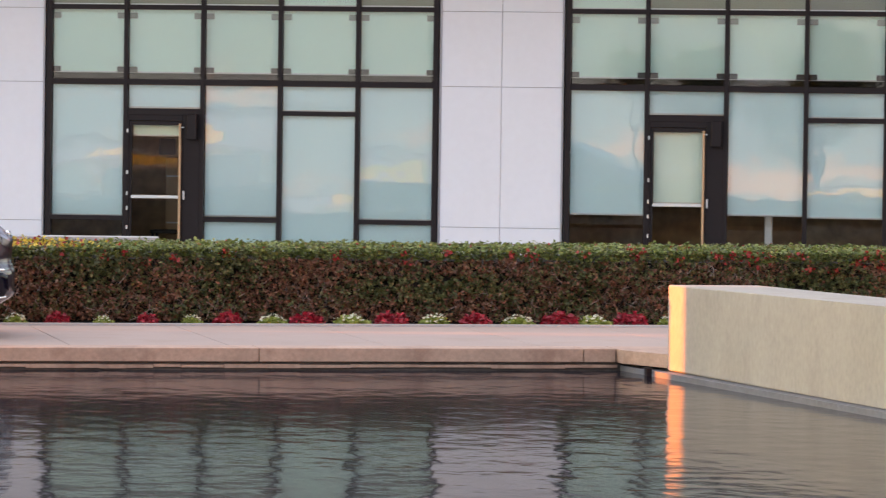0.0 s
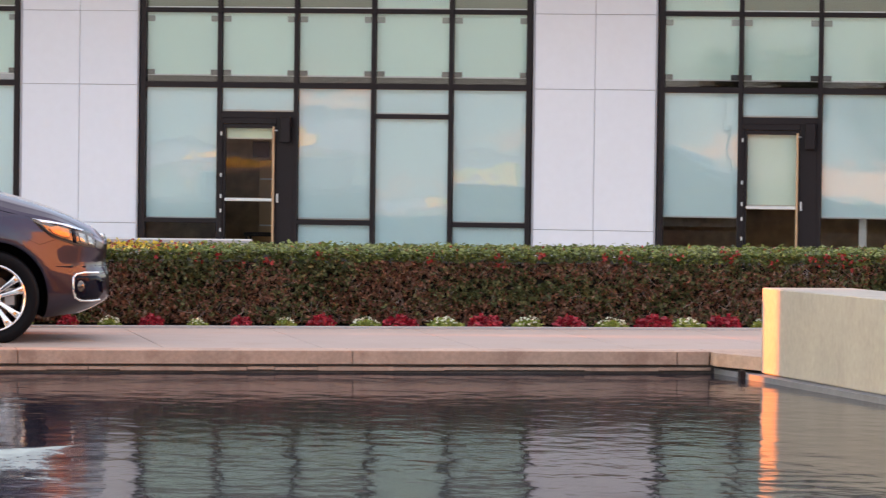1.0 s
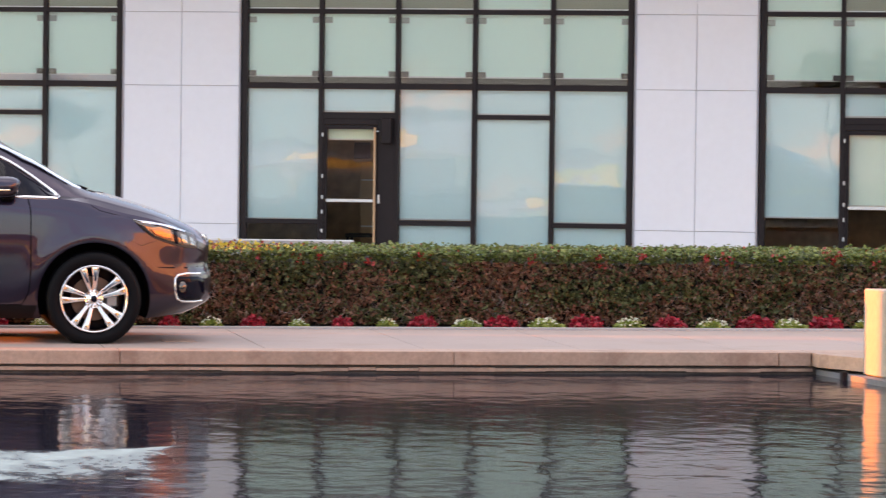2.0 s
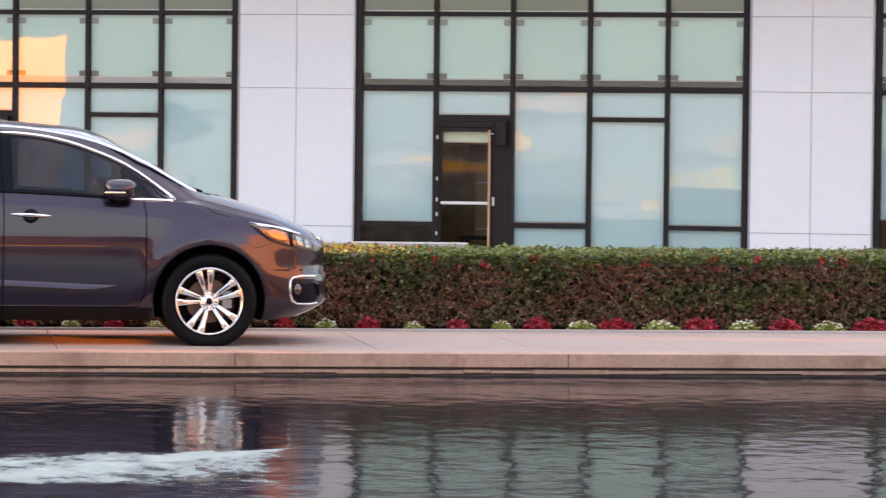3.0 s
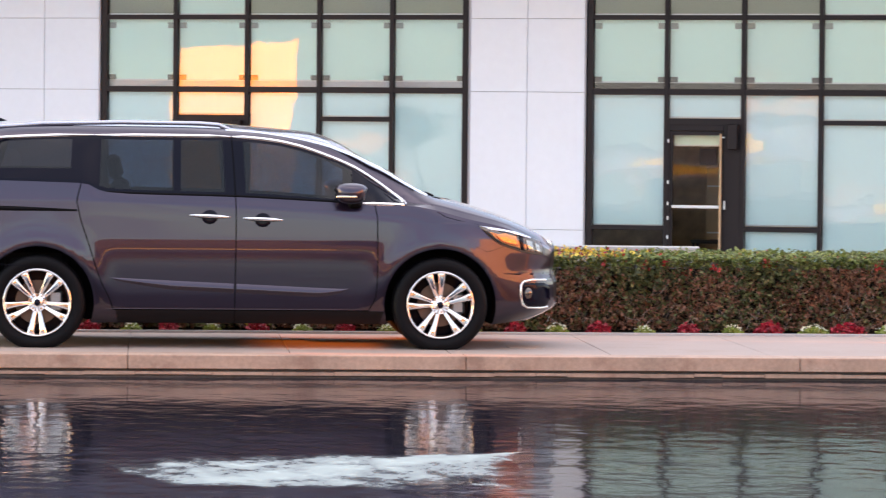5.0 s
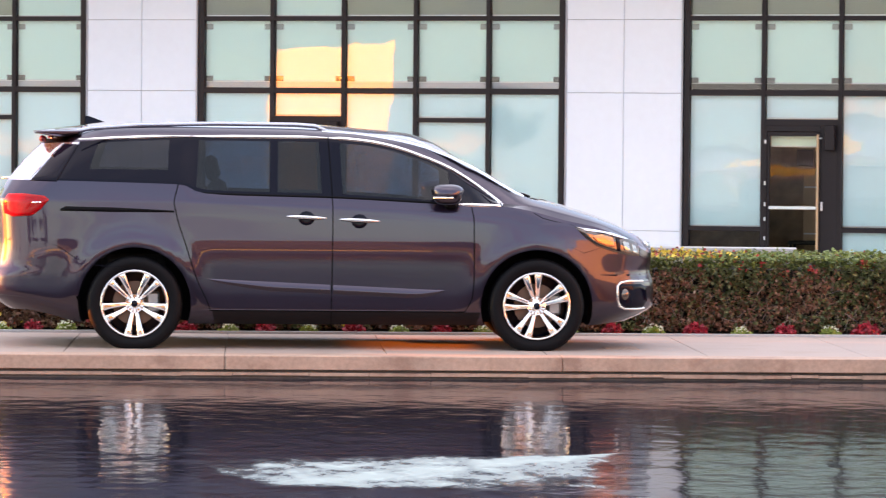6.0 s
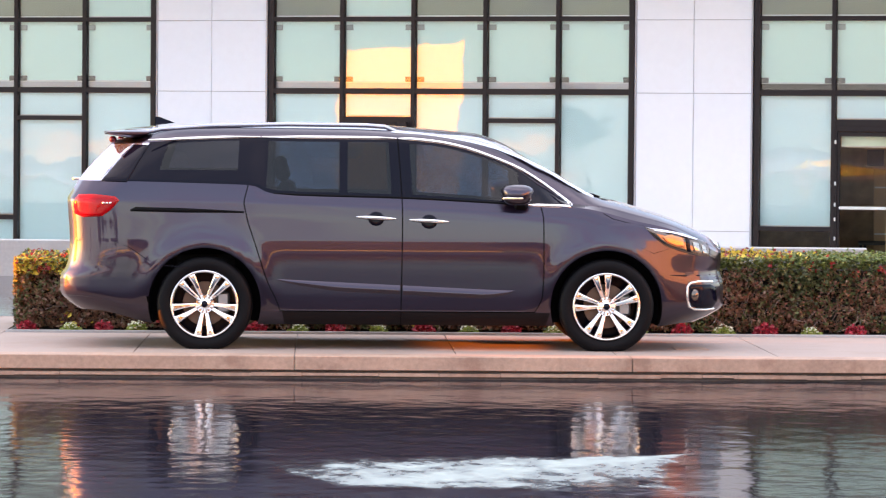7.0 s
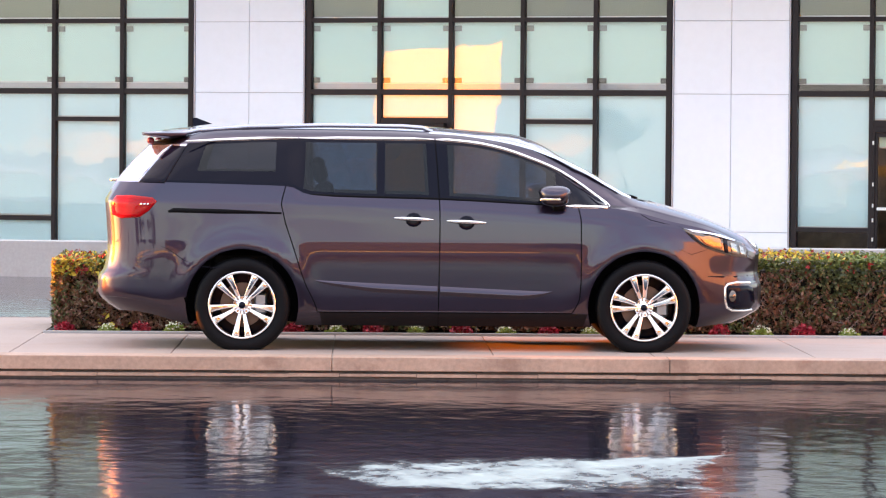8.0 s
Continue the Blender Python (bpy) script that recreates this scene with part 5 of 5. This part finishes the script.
        part("spoiler_bracket", bm, plain("maroon_lens", (0.10, 0.006, 0.01), 0.1), car, "dark red lamp under the spoiler", smooth=True)
    head = [(2.447, 0.958), (2.56, 0.945), (2.684, 0.926), (2.83, 0.888), (2.950, 0.838), (2.980, 0.78), (2.968, 0.728), (2.88, 0.735), (2.79, 0.756), (2.70, 0.783), (2.61, 0.815), (2.53, 0.875)]
    lampmetal = plain("lamp_reflector", (0.42, 0.39, 0.34), 0.14, 1.0)
    amber = plain("amber_lens", (0.62, 0.24, 0.10), 0.10, 0.7)
    for s in (-1, 1):
        lamp = sheet("headlamp", head, clear, side=s, label="clear wrap-round headlamp")
        sheet("indicator", [(2.575, 0.888), (2.66, 0.902), (2.75, 0.882), (2.763, 0.80), (2.70, 0.803), (2.62, 0.835)], amber, side=s, lift=0.012, label="amber indicator", under=lamp)
        sheet("lamp_brow", [(2.455, 0.957), (2.60, 0.939), (2.75, 0.911), (2.88, 0.868), (2.875, 0.856), (2.74, 0.897), (2.60, 0.926), (2.53, 0.930)], satin, side=s, lift=0.013, label="bright upper edge", under=lamp)
        sheet("divider", [(2.772, 0.876), (2.802, 0.868), (2.815, 0.765), (2.785, 0.770)], gloss, side=s, lift=0.013, label="dark divider", under=lamp)
        sheet("reflector", [(2.828, 0.850), (2.880, 0.835), (2.890, 0.760), (2.842, 0.768)], lampmetal, side=s, lift=0.012, label="bright reflector", under=lamp)
        sheet("reflector", [(2.903, 0.825), (2.940, 0.806), (2.952, 0.748), (2.912, 0.752)], lampmetal, side=s, lift=0.012, label="bright reflector", under=lamp)
        # fog lamp bay
        bay = sheet("fog_lamp_bay", [(2.80, 0.515), (2.98, 0.515), (3.03, 0.49), (3.04, 0.38), (3.0, 0.325), (2.86, 0.33), (2.81, 0.37)], gloss, side=s, lift=0.002, label="black fog lamp recess")
        line = [(3.0, 0.535), (2.88, 0.538), (2.815, 0.528), (2.79, 0.50), (2.79, 0.40), (2.805, 0.345), (2.85, 0.322), (2.95, 0.318), (3.02, 0.325)]
        bm, ring = bmesh.new(), []
        for k, (x, z) in enumerate(line):
            a, b = line[max(k - 1, 0)], line[min(k + 1, len(line) - 1)]
            d = Vector((b[0] - a[0], 0, b[1] - a[1])).normalized()
            up = Vector((-d.z, 0, d.x)) * 0.009
            c = Vector((x, s * (side_y(x, z) + 0.003), z))
            ring.append([bm.verts.new(c + up), bm.verts.new(c + Vector((0, s * 0.014, 0))), bm.verts.new(c - up)])
        for p, q in zip(ring, ring[1:]):
            for m in range(2):
                bm.faces.new((p[m], q[m], q[m + 1], p[m + 1]))
        part("chrome_surround", bm, chrome, bay, "chrome surround", smooth=True)
        bm = bmesh.new()
        bmesh.ops.create_uvsphere(bm, u_segments=16, v_segments=8, radius=1, matrix=Matrix.Translation((2.845, s * (side_y(2.845, 0.43) + 0.006), 0.435)) @ Matrix.Diagonal((0.034, 0.02, 0.046, 1)))
        part("fog_lamp", bm, clear, bay, "clear fog lamp", smooth=True)
        # door handles
        for hx, hz in ((0.382, 1.012), (0.788, 0.992)):
            y = side_y(hx, hz)
            oval = [(hx + 0.066 * math.cos(q), hz - 0.004 + 0.058 * math.sin(q)) for q in [2 * math.pi * m / 12 for m in range(12)]]
            cup = sheet("handle_cup", oval, gloss, side=s, lift=-0.004, label="dark handle recess", under=made["sliding_door" if hx < 0.5 else "front_door", "near" if s < 0 else "far"])
            bm, ring = bmesh.new(), []
            for k in range(9):
                u = -1 + k / 4
                r = 0.0145 * (1 - 0.75 * abs(u) ** 3)
                c = Vector((hx + 0.152 * u, s * (y + 0.034 - 0.026 * u * u), hz + 0.004 - 0.006 * u))
                ring.append([bm.verts.new(c + Vector((0, s * 0.7 * r * math.cos(q), r * math.sin(q)))) for q in [2 * math.pi * m / 8 for m in range(8)]])
            for p, q in zip(ring, ring[1:]):
                for m in range(8):
                    bm.faces.new((p[m], p[(m + 1) % 8], q[(m + 1) % 8], q[m]))
            part("handle", bm, satin, cup.parent, "chrome pull handle", smooth=True)
        # mirrors
        y = side_y(1.5, 1.14)
        bm = bmesh.new()
        bmesh.ops.create_uvsphere(bm, u_segments=20, v_segments=12, radius=1)
        for v in bm.verts:
            x, yy, z = v.co
            k = 1.0 if z > 0 else 0.86
            v.co = Vector((1.458 + 0.132 * math.copysign(abs(x) ** 0.72, x) * k, s * (y + 0.13 + 0.11 * yy), 1.200 + 0.080 * math.copysign(abs(z) ** 0.75, z)))
        mirror = part("door_mirror", bm, paint, car, "body-coloured door mirror", smooth=True)
        part("mirror_foot", box(1.44, 1.545, *sorted((s * (y - 0.03), s * (y + 0.06))), 1.085, 1.165), trim, mirror, "black mirror foot", bevel=0.02)
        bm = bmesh.new()
        add_box(bm, 1.345, 1.50, *sorted((s * (y + 0.215), s * (y + 0.240))), 1.168, 1.182)
        part("mirror_lamp", bm, chrome, mirror, "bright indicator strip", bevel=0.004)
    part("grille", box(3.0, 3.075, -0.36, 0.36, 0.62, 0.83), satin, car, "chrome barred grille", bevel=0.015)
    bm = bmesh.new()
    for k in range(5):
        add_box(bm, 2.05 + 0.02 * k, 2.075 + 0.02 * k, -0.62 + 0.12 * k, -0.1 + 0.12 * k, 1.195 - 0.006 * k, 1.208 - 0.006 * k)
    part("wiper", bm, trim, car, "black windshield wiper")

    # cabin
    for sx, sw in ((-1.15, 1.2), (-0.15, 0.52), (0.78, 0.52)):
        for sy in ((-0.42, 0.42) if sw < 1 else (0.0,)):
            seat = part("seat", box(sx - 0.05, sx + 0.45, sy - sw / 2, sy + sw / 2, 0.55, 0.72), cloth, car, "dark upholstered seat", bevel=0.05)
            bm = box(-0.07, 0.07, -sw / 2, sw / 2, 0.0, 0.62, pose(sx - 0.03, sy, 0.68, 0, -14, 0))
            part("backrest", bm, cloth, seat, bevel=0.04)
            bm = box(-0.05, 0.05, -0.13, 0.13, 0.62, 0.82, pose(sx - 0.03, sy, 0.68, 0, -14, 0))
            part("headrest", bm, cloth, seat, bevel=0.035)
    part("dashboard", box(1.55, 2.02, -0.75, 0.75, 0.8, 1.09), cloth, car, bevel=0.05)
    part("cabin_floor", prism(pan(-1.75, 1.9, 0.85), 0.36, 0.5), cloth, car)
    bm = bmesh.new()
    for k in range(24):
        q0, q1 = 2 * math.pi * k / 24, 2 * math.pi * (k + 1) / 24
        rim0, rim1 = [], []
        for q, store in ((q0, rim0), (q1, rim1)):
            for m in range(6):
                w = 2 * math.pi * m / 6
                r = 0.185 + 0.016 * math.cos(w)
                store.append(bm.verts.new(pose(1.36, -0.4, 1.07, 0, -66, 0) @ Vector((r * math.cos(q), r * math.sin(q), 0.016 * math.sin(w)))))
        for m in range(6):
            bm.faces.new((rim0[m], rim1[m], rim1[(m + 1) % 6], rim0[(m + 1) % 6]))
    part("steering_wheel", bm, trim, car, smooth=True)

    # wheel arches and wheels
    for hx, hz in hubs:
        for s in (-1, 1):
            bm = bmesh.new()
            for r0, r1, ya, yb in ((ARCH + 0.001, ARCH + 0.001, 0.925, 0.55), (ARCH + 0.001, 0.30, 0.56, 0.55)):
                k = 28
                ring = []
                for m in range(k + 1):
                    q = -0.45 + (math.pi + 0.9) * m / k
                    ring.append([bm.verts.new((hx + r * math.cos(q), s * y, max(0.2, hz + r * math.sin(q)))) for r, y in ((r0, ya), (r1, yb))])
                for p, q in zip(ring, ring[1:]):
                    bm.faces.new((p[0], q[0], q[1], p[1]))
            part("wheel_arch", bm, pitch, car, "black wheel arch liner", smooth=True)
    wheel_parts(car, hubs, chrome, gloss)
    return car


def lathe(profile, k, s=1):
    """Turn (radius, y) points about the y axis."""
    bm = bmesh.new()
    rings = [[bm.verts.new((r * math.cos(2 * math.pi * m / k), s * y, r * math.sin(2 * math.pi * m / k))) for m in range(k)] for r, y in profile]
    for a, b in zip(rings, rings[1:]):
        for m in range(k):
            bm.faces.new((a[m], a[(m + 1) % k], b[(m + 1) % k], b[m]))
    bmesh.ops.recalc_face_normals(bm, faces=bm.faces[:])
    return bm


def wheel_parts(car, hubs, chrome, gloss):
    rubber = material("tyre_rubber", (0.003, 0.003, 0.004), 0.55, spec=0.12, vary=0.25, scale=12, fine=80, bump=0.1)
    disc = plain("brake_disc", (0.16, 0.10, 0.075), 0.45, 1.0)
    cast = plain("caliper", (0.30, 0.29, 0.29), 0.35, 0.9)
    for hx, hz in hubs:
        for s in (-1, 1):
            profile = [(0.255, -0.02), (0.268, -0.012), (0.30, -0.004), (0.335, -0.004), (0.355, -0.016), (0.366, -0.045), (0.369, -0.10), (0.366, -0.19), (0.34, -0.225), (0.27, -0.21)]
            bm = lathe(profile, 64)
            for v in bm.verts:
                v.co.z = max(v.co.z, 0.001 - hz)
                if s > 0:
                    v.co.y = -v.co.y
            # the alloy barrel is coloured black for the shade behind the spokes
            barrel = part("wheel", lathe([(0.262, -0.004), (0.266, -0.012), (0.258, -0.026), (0.246, -0.05), (0.238, -0.20), (0.10, -0.20)], 56), gloss, car, "polished alloy wheel on a black tyre", smooth=True)
            barrel.matrix_local = pose(hx, s * 0.985, hz, 0, 0, 180 if s > 0 else 0) @ pose(0, 0, 0, 0, 0, 180)
            for v in bm.verts:
                if s > 0:
                    v.co.y = -v.co.y
            part("tyre", bm, rubber, barrel, "black road tyre", smooth=True)
            part("rim_lip", lathe([(0.234, -0.045), (0.238, -0.026), (0.243, -0.014), (0.249, -0.003), (0.255, 0.0), (0.262, -0.008)], 56), chrome, barrel, "bright rim lip", smooth=True)
            bm = lathe([(0.17, -0.12), (0.17, -0.13), (0.05, -0.13), (0.05, -0.10)], 40)
            part("brake_disc", bm, disc, barrel, "grey brake disc")
            part("caliper", box(-0.19, -0.09, -0.15, -0.07, -0.07, 0.09), cast, barrel, "grey brake caliper", bevel=0.015)
            # black disc added to darken the depth of the wheel
            part("hub_back", lathe([(0.24, -0.175), (0.001, -0.175)], 40), gloss, barrel)
            for k in range(5):
                base = math.radians((81 if hx > 1 else 270) + 72 * k)
                for side in (-1, 1):
                    a0, a1 = base + side * math.radians(14), base + side * math.radians(11.5)
                    ring = []
                    for f, half, y0 in ((0.0, 0.017, -0.046), (0.25, 0.0195, -0.030), (0.5, 0.0225, -0.019), (0.7, 0.0265, -0.011), (0.84, 0.030, -0.0085), (0.95, 0.033, -0.0085), (1.0, 0.036, -0.010)):
                        r = 0.052 + (0.246 - 0.052) * f
                        a = a0 + (a1 - a0) * f
                        c = Vector((r * math.cos(a), 0, r * math.sin(a)))
                        t = Vector((-math.sin(a), 0, math.cos(a)))
                        ring.append([c + t * half * q + Vector((0, y0 - d, 0)) for q, d in ((-1, 0.045), (-0.93, 0.020), (-0.72, 0.008), (-0.34, 0.001), (0, 0.007), (0.34, 0.001), (0.72, 0.008), (0.93, 0.020), (1, 0.045))])
                    bm = bmesh.new()
                    rv = [[bm.verts.new(p) for p in line] for line in ring]
                    for p, q in zip(rv, rv[1:]):
                        for m in range(8):
                            bm.faces.new((p[m], p[m + 1], q[m + 1], q[m]))
                    bmesh.ops.recalc_face_normals(bm, faces=bm.faces[:])
                    part("spoke", bm, chrome, barrel, smooth=True)
                a = base
                bm = bmesh.new()
                bmesh.ops.create_cone(bm, cap_ends=True, segments=6, radius1=0.011, radius2=0.009, depth=0.03, matrix=Matrix.Translation((0.057 * math.cos(a + 0.63), -0.035, 0.057 * math.sin(a + 0.63))) @ pose(0, 0, 0, -90, 0, 0))
                part("lug_nut", bm, chrome, barrel)
            part("centre_cap", lathe([(0.075, -0.06), (0.07, -0.035), (0.036, -0.03), (0.034, -0.022), (0.001, -0.018)], 32), chrome, barrel, "dark centre cap with chrome ring", smooth=True)
            part("cap_badge", lathe([(0.026, -0.0205), (0.001, -0.0165)], 24), gloss, barrel, "black badge disc")


minivan = build_car()
